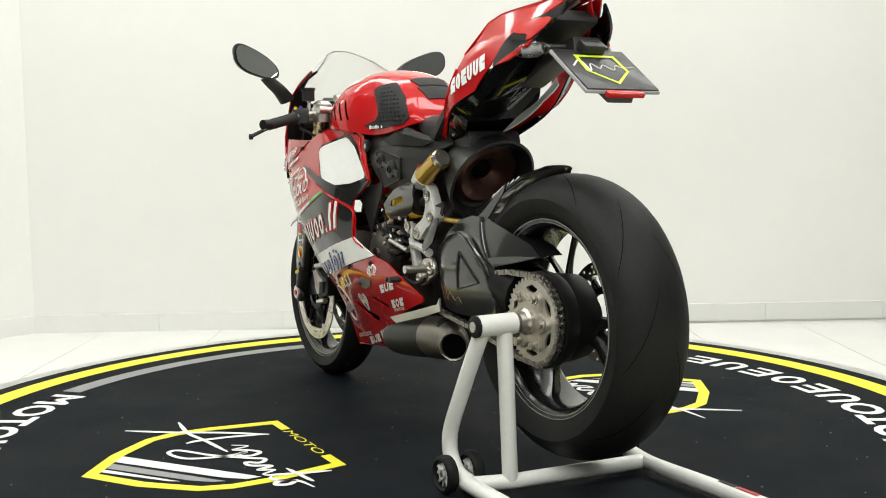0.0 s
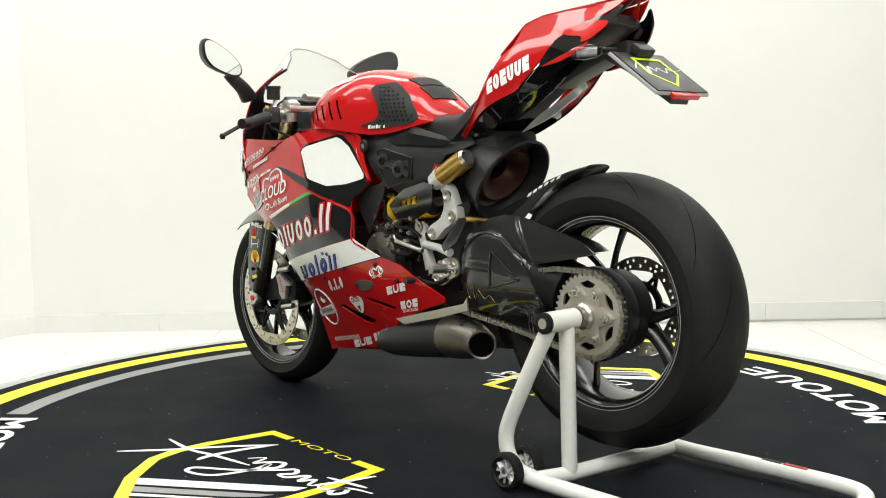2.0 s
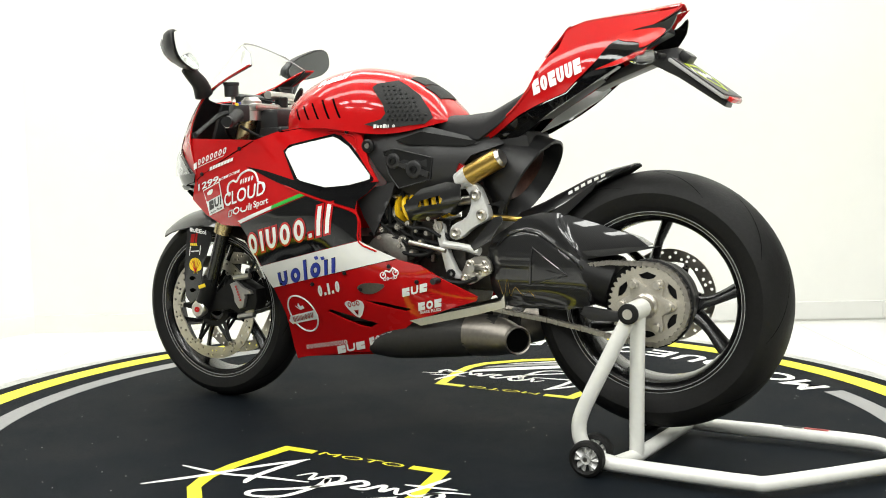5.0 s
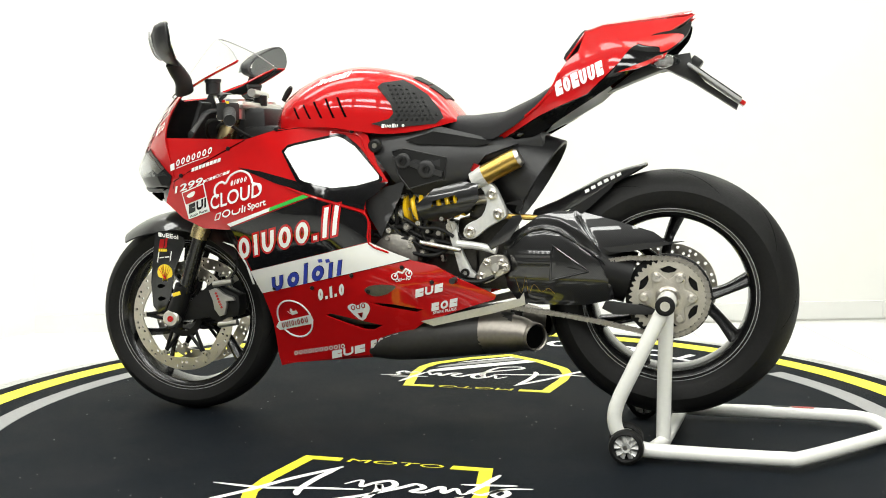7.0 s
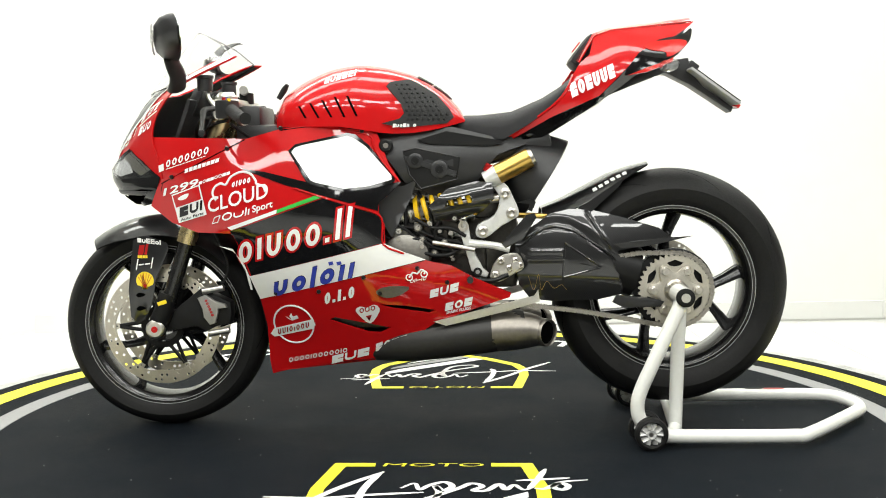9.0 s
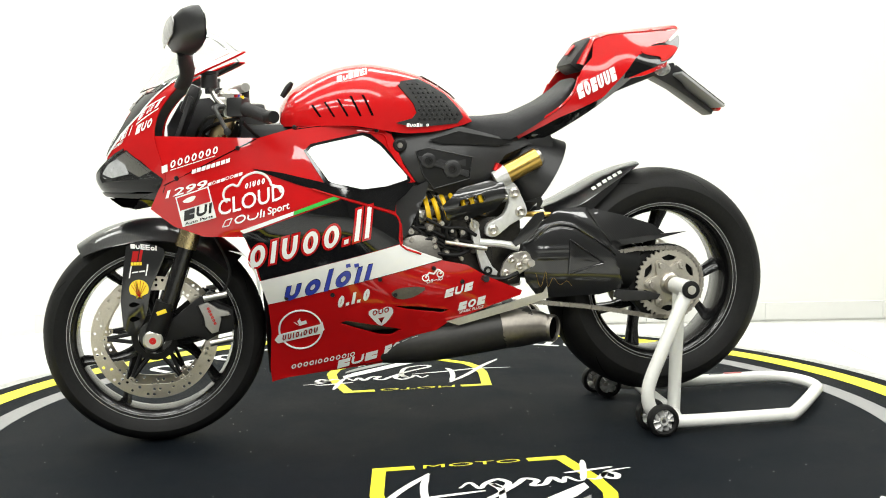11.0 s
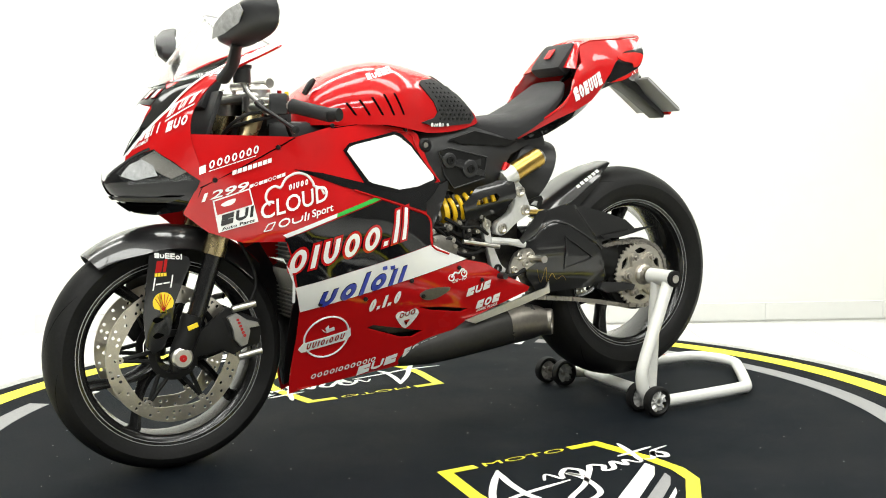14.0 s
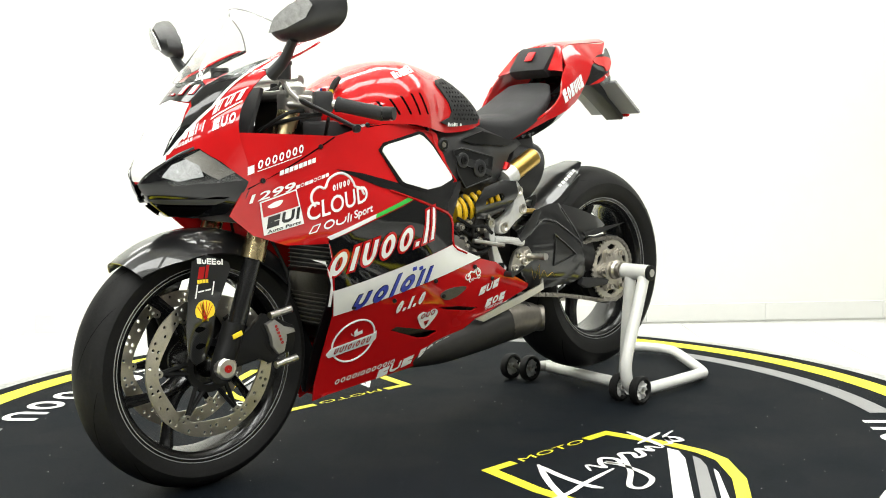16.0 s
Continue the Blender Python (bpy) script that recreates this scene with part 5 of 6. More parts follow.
s_bot = lerp_table([(.272, .960), (.299, .930), (.337, .893), (.405, .846), (.467, .810), (.528, .822), (.605, .846), (.612, .850)])
s_wid = lerp_table([(.272, .09), (.30, .118), (.36, .132), (.42, .120), (.50, .102), (.56, .09), (.612, .082)])
rings = []
for i in range(31):
    x = .272 + .34 * i / 30
    zt, zb, w = s_top(x), s_bot(x), s_wid(x)
    rings.append([Vector((x, w * math.copysign(abs(math.sin(a)) ** 0.75, math.sin(a)), zb + (zt - zb) * max(0, math.cos(a)) ** 0.45)) for a in [math.pi * (j / 24 - 0.5) for j in range(25)]])
part("seat", skin(rings), LEATHER, bike, "black covered rider seat")

# ---- tail ----
tail_y = spline([(.46, .815, .082), (.40, .86, .112), (.287, .918, .157), (.30, .97, .142), (.25, 1.0, .138), (.2, .95, .140), (.15, .98, .128), (.1, 1.05, .108),
                 (.22, 1.07, .098), (.1, 1.10, .075), (0, 1.08, .080), (-.04, 1.12, .045), (.05, 1.115, .055), (.3, .86, .145), (.2, .91, .13)])


def tail_surf(x, z):
    return (x, tail_y(x, z), z)


def under_surf(x, z):
    """The flank's underside, drawn in below the red edge."""
    edge = float(np.interp(x, [.10, .157, .209, .335, .451], [1.026, .974, .923, .869, .806]))
    return (x, tail_y(x, max(z, edge - .03)) - 0.008 - 0.9 * max(0.0, edge - z), z)


TAIL = [(.462, .812), (.405, .849), (.337, .896), (.299, .938), (.278, .985), (.262, 1.01), (.234, 1.035), (.221, 1.082), (.175, 1.10), (.05, 1.114), (-.03, 1.121), (-.058, 1.128),
        (-.030, 1.105), (.015, 1.075), (.083, 1.040), (.105, 1.028), (.157, .975), (.209, .924), (.335, .870), (.451, .806)]
UNDER = [(.455, .806), (.335, .868), (.209, .922), (.157, .972), (.105, 1.024), (.085, 1.02), (.098, .985), (.168, .935), (.22, .900), (.335, .828), (.42, .79)]
for sd in (1, -1):
    tp = part("tail_panel", panel(TAIL, tail_surf, sd, 0.004, 0.02), RED, bike, "glossy red tail panel")
    part("under_panel", panel(UNDER, under_surf, sd, 0.004, 0.02), BLACKGLOSS, bike, "gloss black under-tail panel")
    part("lamp_recess", panel(smooth_poly([(.142, .978), (.103, 1.036), (.075, 1.052), (.045, 1.074), (-.018, 1.088), (-.048, 1.108), (-.044, 1.080), (-.030, 1.060), (.008, 1.026), (.09, .995)], 3), tail_surf, sd, 0.006, 0.010, 0.0008), BLACKGLOSS, tp, "gloss black lamp recess")
    part("tail_light", panel(smooth_poly([(.086, 1.054), (.054, 1.068), (-.016, 1.073), (-.030, 1.062), (.002, 1.034), (.026, 1.026), (.030, 1.039), (.065, 1.044)], 3), tail_surf, sd, 0.008, 0.010, 0.0035), REDLENS, tp, "red tail light lens")
    part("light_strip", panel([(.134, .977), (.09, .994), (.021, 1.018), (.008, 1.026), (.016, 1.010), (.081, .986)], tail_surf, sd, 0.006, 0.010, 0.003), REDLENS, tp, "thin red lower strip of the tail light")
    letters("lettering", WHITE, tp, tail_surf, (.284, .918), (-.905, .426), 0.036, "zOzUUz", 0.1, 0.10, 0.52, (.30, .95), 0.003, side=sd, bold=0.22)
    part("border_line", tube([(x, sd * (tail_y(x, z) + 0.001), z) for x, z in ((.462, .812), (.405, .849), (.337, .896), (.299, .938), (.28, .98))], 0.004, 6, 3), RED, tp)
    # black inner fin on the left; on the right it stands for the red lamp
    part("tail_fin_and_lens", panel([(.10, 1.045), (.0, 1.095), (-.05, 1.124), (-.02, 1.085), (.06, 1.03)], lambda x, z: (x, tail_y(x, z) - 0.03, z), sd, 0.003, 0.02), PLASTIC if sd > 0 else REDLENS, bike)


def deck(u, v):
    """The tail's top between its two upper edges."""
    x = .262 - .312 * v
    z = float(np.interp(x, [-.05, .05, .175, .221, .262], [1.126, 1.114, 1.10, 1.083, 1.012]))
    w = tail_y(x, z)
    return (x, w * u, z + 0.012 * (1 - u * u))


part("tail_deck", panel([(-1, 0), (1, 0), (1, 1), (.3, 1), (0, .8), (-.3, 1), (-1, 1)], deck, 1, 0.004, 0.13, 0.0, flip=-1, e=0.01), RED, bike, "red tail top")
part("deck_graphic", panel([(-.9, .35), (.9, .35), (.8, .75), (.2, .8), (0, .62), (-.2, .8), (-.8, .75)], deck, 1, 0.001, 0.13, 0.002, flip=-1, e=0.01), WHITE, bike, "white printed tail graphic")
part("back_pad", box(0, 0, 0, 0.045, 0.15, 0.10, 0.016, pose(.238, 0, 1.048, 0, -38, 0)), LEATHER, bike, "black seat back pad")
part("pad_emblem", box(0, 0, 0, 0.004, 0.03, 0.035, 0.002, pose(.2600, 0, 1.066, 0, -38, 0)), REDANO, bike, "small red shield emblem")
wu = part("white_under", panel([(.345, .826), (.305, .878), (.173, .958), (.160, .938), (.19, .910), (.277, .860)], lambda x, z: (x, tail_y(x, max(z, .86)) - 0.055 - 0.5 * max(0, .93 - z), z), -1, 0.003, 0.02), WHITE, bike, "white inner under-tail panel with lime lines")
part("lime_line", tube([(x, -(tail_y(x, z) - .05 - 0.5 * max(0, .93 - z)), z) for x, z in ((.318, .862), (.26, .890), (.19, .932))], 0.002, 6, 3), LIME, wu)
part("tail_tray", box(0, 0, 0, .34, .15, .03, 0.01, pose(.262, .018, .915, 0, 32, 0)), BLACKGLOSS, bike, "black under-tail tray")
part("tail_infill", box(0, 0, 0, .16, .12, .03, 0.008, pose(.06, 0, 1.05, 0, 24, 0)), PLASTIC, bike)

# plate carrier, plate, indicators
PLATE = mat("satin black plate", (0.010, 0.010, 0.011), 0.45, 0, 0.15, 20, coat=0.12, bump=0.05, bscale=200)
carrier = part("plate_carrier", plate([(.168, .932), (.098, .985), (.017, 1.022), (-.046, 1.030), (-.052, .995), (-.085, .953), (-.17, .893), (-.165, .880), (-.05, .956), (.017, .990), (.098, .960)], -.035, .035, None, 0.004), PLASTIC, bike, "black licence plate carrier")
PM = pose(-.112, -.003, .954, 0, -36, 0)
part("plate_board", box(0, 0, -.006, .165, .20, .008, 0.003, PM), GREYV, carrier, "grey plate board")
part("plate_sheet", box(0, 0, 0, .158, .192, .003, 0.001, PM), PLATE, carrier, "black dealer plate with lime emblem")
emb = lambda a, b: PM @ Vector((a, b, .0018))
for pl in ([(.055, -.055), (.055, .055), (.047, .050), (.047, -.050)], [(.055, .055), (-.01, .058), (-.01, .050), (.050, .046)], [(-.01, .058), (-.062, .0), (-.053, .0), (-.01, .050)], [(-.062, 0), (-.01, -.058), (-.01, -.050), (-.053, 0)], [(-.01, -.058), (.055, -.055), (.050, -.046), (-.01, -.050)]):
    part("emblem_line", panel(pl, emb, 1, 0.0008, 0.05, 0.0012, flip=1), LIME, carrier)
part("emblem_script", tube([tuple(emb(a, b)) for a, b in ((.01, .08), (.035, .05), (-.01, .045), (.02, .03), (0, .015), (.015, 0), (-.005, -.02), (.015, -.035), (.005, -.05), (.01, -.085))], 0.0022, 6, 4, flat=0.5), WHITE, carrier)
part("reflector", box(-.088, 0, -.006, .014, .10, .012, 0.003, PM), REDLENS, carrier, "red rear reflector")
part("plate_lamp", box(.072, 0, .014, .03, .06, .022, 0.005, PM), PLASTIC, carrier)
for sd in (1, -1):
    part("indicator_stem", rod((-.020, 0, 1.010), (-.004, sd * .078, 1.008), 0.008), PLASTIC, carrier)
    part("indicator", tube([(-.012, sd * .070, 1.008), (.002, sd * .085, 1.007), (.022, sd * .105, 1.004), (.040, sd * .122, 1.001), (.048, sd * .130, 1.0)], [.006, .015, .018, .012, .003], 14, 4), LENS, carrier, "clear indicator lamp")
    part("indicator_core", tube([(.002, sd * .085, 1.007), (.034, sd * .116, 1.002)], [.009, .007], 10), LAMPGREY, carrier)


# ---- frame, engine, suspension, swingarm, exhaust ----
FRAMEP = [(.815, .83), (.757, .842), (.665, .842), (.604, .847), (.467, .813), (.43, .83), (.40, .80), (.483, .770), (.514, .731), (.56, .665), (.66, .66), (.735, .70), (.77, .75), (.80, .79)]
for sd in (1, -1):
    fr = part("frame_cover", panel(FRAMEP, lambda x, z: (x, .118 - 0.25 * max(0, .60 - x) + 0.03 * math.sin(min(1, max(0, (z - .66) / .18)) * math.pi), z), sd, 0.01, 0.02), PLASTIC, bike, "matt black frame and airbox cover")
    part("frame_bolt", lathe([(0.004, 0), (0.019, 0), (0.019, 0.008), (0.014, 0.012), (0.009, 0.012), (0.009, 0.008), (0.004, 0.008)], 20, "y", (.782, .150 if sd > 0 else -.162, .798), None, True), MATTBLACK, fr)
    part("bolt_core", lathe([(0.001, 0), (0.009, 0), (0.007, 0.012), (0.001, 0.012)], 12, "y", (.782, .150 if sd > 0 else -.162, .798)), STEEL, fr)
    lid = [(.736, .782), (.703, .790), (.583, .764), (.592, .706), (.689, .681), (.72, .72)]
    part("cover_lid", plate(lid, sd * .136, sd * .1475, None, 0.003), MATTBLACK, fr, "satin black cast cover")
    part("cover_edge", tube([(x, sd * .1478, z) for x, z in lid], 0.0022, 6, 1, None, True), PLASTIC, fr)
    part("cover_bar", plate([(.735, .771), (.727, .755), (.596, .711), (.592, .727)], sd * .147, sd * .154, None, 0.002), PLASTIC, fr)
    for x, z, r in ((.704, .756, .021), (.639, .733, .024)):
        part("cover_boss", lathe([(0.011, 0), (r, 0), (r, .006), (r - .003, .008), (0.011, .008)], 28, "y", (x, sd * .147 if sd > 0 else -.155, z), None, True), PLASTIC, fr)
        part("cover_bolt", lathe([(0.001, 0), (0.011, 0), (0.011, 0.012), (0.006, 0.0125), (0.006, .009), (0.001, 0.009)], 14, "y", (x, sd * .147 if sd > 0 else -.160, z)), MATTBLACK, fr)
    part("upper_rail", panel([(.70, .812), (.62, .835), (.46, .806), (.50, .795), (.66, .80)], lambda x, z: (x, .137 - 0.2 * max(0, .60 - x), z), sd, 0.006, 0.02, 0.006), MATTBLACK, fr)

engine = part("engine", box(.86, 0, .42, .42, .22, .26, 0.03), DARKSTEEL, bike, "dark cast twin-cylinder engine")
part("rear_cylinder", box(0, 0, 0, .17, .17, .26, 0.02, pose(.70, 0, .62, 0, -10, 0)), DARKSTEEL, engine)
part("front_cylinder", box(0, 0, 0, .22, .18, .17, 0.02, pose(1.0, 0, .44, 0, 20, 0)), DARKSTEEL, engine)
part("gearbox", box(.60, 0, .45, .18, .19, .20, 0.03), DARKSTEEL, engine)
part("shock_mount", box(.495, 0, .655, .10, .13, .15, 0.02), DARKSTEEL, engine)
part("pivot_casting", box(.50, 0, .50, .15, .15, .20, 0.02), DARKSTEEL, engine)
part("clutch_cover", lathe([(0.002, .02), (0.05, .02), (0.066, 0.012), (0.07, -.02), (0.07, -.06)], 36, "y", (.735, .13, .49)), ENGINEGREY, engine, "round grey engine side cover")
part("generator_cover", lathe([(0.002, .016), (0.035, .016), (0.045, 0.006), (0.048, -.05)], 30, "y", (.655, .10, .55)), DARKSTEEL, engine)
rng = random.Random(4)
for i in range(26):
    x, z = rng.uniform(.575, .775), rng.uniform(.47, .68)
    part("engine_bolt", lathe([(0.0005, .008), (0.005, .008), (0.006, 0.0), (0.006, -.02)], 8, "y", (x, rng.uniform(.09, .125), z)), STEEL if i % 3 else MATTBLACK, engine)
for i in range(14):
    x, z = rng.uniform(.58, .76), rng.uniform(.48, .67)
    box_m = pose(x, rng.uniform(.085, .105), z, 0, rng.uniform(-40, 40), 0)
    part("engine_casting", box(0, 0, 0, rng.uniform(.03, .07), .04, rng.uniform(.02, .05), 0.006, box_m), (DARKSTEEL, ENGINEGREY, MATTBLACK)[i % 3], engine)
for a in ([(.79, .10, .56), (.72, .13, .575), (.66, .13, .55), (.58, .125, .53)], [(.77, .09, .60), (.70, .125, .56), (.64, .12, .52)], [(.78, .08, .66), (.74, .12, .64), (.735, .12, .58), (.76, .1, .53)], [(.70, .11, .67), (.67, .13, .62), (.66, .12, .56)], [(.62, .11, .66), (.60, .125, .60), (.55, .12, .545)]):
    part("hose", tube(a, 0.0055, 8, 5), RUBBER, engine)
rng = random.Random(9)
part("spring_coupling", tube([(.760, .100, .600), (.742, .098, .606), (.730, .097, .609), (.715, .096, .613)], [.015, .021, .017, .022], 18, 1), STEEL, engine, "silver shock coupling")
for k in range(4):
    part("coupling_ring", tube([(.757 - .011 * k, .100, .601 + .003 * k), (.752 - .011 * k, .100, .6025 + .003 * k)], .0235, 18), (MATTBLACK, ALU)[k % 2], engine)
for x, z, r, m in ((.742, .648, .012, DARKSTEEL), (.752, .566, .011, ALU), (.700, .575, .014, ENGINEGREY), (.668, .585, .010, ALU), (.690, .540, .013, STEEL), (.640, .565, .011, MATTBLACK), (.628, .535, .010, ALU), (.655, .505, .012, ENGINEGREY), (.600, .600, .012, DARKSTEEL), (.610, .560, .009, STEEL)):
    fit = part("union", lathe([(.002, 0), (r, 0), (r, .010), (r * .75, .014), (r * .75, .020), (.002, .020)], 8, "y", (x, .122, z)), m, engine)
    part("union_bolt", lathe([(.001, .019), (r * .5, .019), (r * .45, .025), (.001, .025)], 10, "y", (x, .122, z)), STEEL, fit)
for pts, r, m in (([(.795, .13, .555), (.75, .14, .535), (.70, .142, .545), (.652, .138, .52), (.60, .13, .508)], .0042, RUBBER), ([(.77, .12, .62), (.755, .138, .585), (.72, .14, .56), (.69, .135, .52)], .0038, RUBBER), ([(.71, .135, .60), (.66, .14, .575), (.61, .138, .572), (.57, .13, .55)], .0050, RUBBER),
                  ([(.73, .13, .53), (.68, .142, .505), (.62, .142, .50), (.58, .135, .52)], .0060, RUBBER), ([(.645, .12, .64), (.64, .138, .60), (.655, .138, .56), (.64, .13, .53)], .0045, RUBBER), ([(.60, .12, .64), (.585, .135, .60), (.575, .13, .56)], .0035, STEEL)):
    part("hose", tube(pts, r, 8, 5), m, engine)
for k in range(7):
    part("cylinder_fin", box(0, 0, 0, .115, .155, .006, 0.002, pose(.655, .030, .575 + .016 * k, 0, -10, 0)), ENGINEGREY, engine)
for k in range(5):
    a = 2 * math.pi * k / 5
    part("cover_screw", lathe([(.001, .018), (.006, .018), (.0055, .024), (.001, .024)], 10, "y", (.735 + .058 * math.cos(a), .13, .49 + .058 * math.sin(a))), STEEL, engine)
part("clutch_boss", lathe([(.006, .018), (.020, .018), (.018, .027), (.006, .027)], 20, "y", (.735, .13, .49), None, True), DARKSTEEL, engine)
part("scoop", panel([(.83, .675), (.735, .69), (.70, .705), (.715, .66), (.745, .60), (.77, .55), (.80, .60)], lambda x, z: (x, .150 + 0.1 * (x - .76), z), 1, 0.006, 0.02), PLASTIC, bike, "matt black radiator air scoop")
part("scoop", panel([(.83, .675), (.735, .69), (.70, .705), (.715, .66), (.745, .60), (.77, .55), (.80, .60)], lambda x, z: (x, .150 + 0.1 * (x - .76), z), -1, 0.006, 0.02), PLASTIC, bike, "matt black radiator air scoop")
part("shift_rod", rod((.66, .145, .535), (.545, .15, .515), 0.0065), ALU, bike)

# shock absorber lying along the left side
shock = part("shock_absorber", tube([(.715, .095, .615), (.47, .115, .655)], 0.013, 14), STEEL, bike, "shock absorber with yellow spring")
sa, sb = Vector((.695, .097, .62)), Vector((.545, .109, .648))
sdv = (sb - sa).normalized()
su = sdv.cross(Vector((0, 1, 0))).normalized()
sv = sdv.cross(su)
coil = []
for i in range(97):
    f = i / 96
    a = f * 2 * math.pi * 6.2
    coil.append(sa.lerp(sb, f) + 0.036 * (math.cos(a) * su + math.sin(a) * sv))
part("spring", tube(coil, 0.0068, 8), SPRING, shock, "yellow coil spring")
part("spring_seat", tube([sa - sdv * 0.012, sa], [0.040, 0.044], 24), SPRING, shock)
part("spring_seat", tube([sb, sb + sdv * 0.02], [0.040, 0.034], 24), MATTBLACK, shock)
part("shock_guard", panel([(.652, .596), (.668, .635), (.62, .680), (.54, .700), (.497, .694), (.493, .652), (.52, .622), (.60, .592)], lambda x, z: (x, .160 - 8 * (z - .65 - .2 * (.58 - x)) ** 2, z), 1, 0.004, 0.014, holes=[[(.625, .632), (.62, .648), (.56, .664), (.548, .654), (.555, .642)]]), CARBON, shock, "carbon shock guard with a slot")
part("piggyback", tube([(.485, .128, .716), (.395, .128, .762)], 0.0275, 24), GOLD, shock, "gold shock reservoir")
part("piggyback_cap", tube([(.396, .128, .7615), (.386, .128, .7665)], [0.026, 0.021], 24), STEEL, shock)
part("piggyback_head", tube([(.515, .126, .700), (.482, .128, .717)], [0.024, 0.029], 20), ALUCAST, shock)
part("adjuster", tube([(.512, .126, .725), (.503, .126, .745)], [0.012, 0.011], 14), REDANO, shock)
ROCK = smooth_poly([(.505, .700), (.462, .692), (.440, .655), (.424, .610), (.445, .592), (.475, .575), (.515, .545), (.542, .552), (.535, .582), (.492, .607), (.478, .655)], 3)
rocker = part("rocker", plate(ROCK, .102, .132, None, 0.005), ALUCAST, bike, "cast alloy suspension rocker")
for x, z in ((.462, .665), (.445, .612), (.523, .563)):
    part("rocker_bolt", lathe([(0.004, 0), (0.015, 0), (0.015, 0.006), (0.009, 0.008), (0.004, 0.004)], 16, "y", (x, .131, z), None, True), STEEL, rocker)
part("link_rod", tube([(.445, .10, .605), (.34, .09, .60)], 0.008, 10), GOLD, bike, "gold suspension link rod")
HANG = [(.590, .582), (.583, .592), (.570, .592), (.562, .578), (.556, .54), (.543, .50), (.524, .462), (.508, .448), (.512, .437), (.540, .440), (.556, .456), (.568, .50), (.580, .54)]
hanger = part("footrest_hanger", plate(HANG, .108, .130, None, 0.005), ALUCAST, bike, "cast alloy footrest hanger")
part("hanger_eye", lathe([(.007, 0), (.014, 0), (.014, .006), (.007, .006)], 20, "y", (.576, .130, .578), None, True), STEEL, hanger)
part("hanger_eye", lathe([(.006, 0), (.012, 0), (.012, .006), (.006, .006)], 20, "y", (.538, .130, .452), None, True), MATTBLACK, hanger)
part("hanger_arm", tube([(.56, .125, .53), (.50, .13, .525), (.45, .135, .515)], [0.012, 0.010, 0.012], 10, 3), ALUCAST, hanger)
part("rearset_plate", plate(smooth_poly([(.505, .440), (.482, .492), (.43, .503), (.412, .465), (.44, .446), (.48, .425)], 3), .128, .142, None, 0.004), STEEL, hanger, "machined rearset plate")
for x, z in ((.475, .483), (.435, .483), (.452, .462), (.49, .445), (.425, .47)):
    part("rearset_bolt", lathe([(0.003, 0), (0.011, 0), (0.011, 0.007), (0.006, 0.009), (0.003, 0.006)], 14, "y", (x, .142, z), None, True), STEEL, hanger)
part("footpeg", tube([(.437, .14, .475), (.437, .215, .478)], [0.009, 0.0105], 12), ALU, hanger, "knurled footpeg")
part("gear_lever", tube([(.455, .145, .445), (.50, .15, .43), (.56, .155, .437)], 0.006, 8, 3), MATTBLACK, hanger)
part("gear_toe", rod((.558, .15, .437), (.558, .20, .437), 0.0085), PLASTIC, hanger)
part("heel_guard", plate([(.473, .531), (.405, .608), (.383, .612), (.378, .600), (.413, .545), (.462, .517)], .142, .146, None, 0.0015), CARBON, hanger, "carbon heel guard")
part("heel_guard_fin", plate([(.43, .640), (.385, .652), (.379, .640), (.39, .615), (.40, .62), (.395, .636)], .125, .129), MATTBLACK, hanger)

# swingarm
SWING = [(.44, .50), (.430, .548), (.376, .582), (.339, .608), (.286, .620), (.234, .619), (.137, .595), (.041, .566), (.002, .538), (.078, .520), (.155, .505), (.152, .47), (.140, .43), (.140, .388), (.211, .372), (.339, .369), (.395, .376), (.425, .415)]
TRI = [(.301, .530), (.203, .463), (.306, .436)]


def tri_depth(x, z):
    """How far inside the triangular recess a point lies."""
    d = 1.0
    for (ax, az), (bx, bz) in zip(TRI, TRI[1:] + TRI[:1]):
        w = math.hypot(bx - ax, bz - az)
        d = min(d, -((bx - ax) * (z - az) - (bz - az) * (x - ax)) / w)
    return d


def sw_y(x, z):
    """The arm's outer face: a proud upper beam, a lip, and a lower cover with a recess and two ribs."""
    lip = z - np.interp(x, [.10, .138, .150, .174, .226, .286, .323, .369, .42], [.20, .370, .443, .494, .530, .567, .574, .565, .53])
    y = .134 - 1.4 * (z - .475) ** 2 - 0.9 * max(0.0, x - .36) ** 2 * 4 - 0.5 * max(0.0, .235 - x) ** 2
    y -= 0.011 * (0.5 + 0.5 * math.tanh(lip / 0.0035)) - 0.6 * max(0.0, min(lip, 0.03)) * 0.3
    y -= 0.007 * (0.5 + 0.5 * math.tanh(tri_depth(x, z) / 0.003))
    if .30 < x < .40:
        y += 0.003 * math.exp(-((z - .505) / .006) ** 2) + 0.003 * math.exp(-((z - .485) / .006) ** 2)
    step = x - np.interp(z, [.514, .564, .605], [.174, .211, .238])
    return y - 0.006 * (0.5 - 0.5 * math.tanh(step / 0.004)) * (1 if lip > 0 else 0)


def sw_surf(x, z):
    return (x, sw_y(x, z), z)


swing = part("swingarm", panel(SWING, sw_surf, 1, 0.010, 0.0068), CARBON, bike, "black carbon-covered single-sided swingarm")
part("swing_upper", plate([(.36, .585), (.32, .604), (.238, .608), (.137, .586), (.041, .558), (.010, .540), (.078, .526), (.155, .512), (.20, .52), (.30, .55)], .020, .094, None, 0.006), CARBON, swing, "carbon upper beam of the arm")
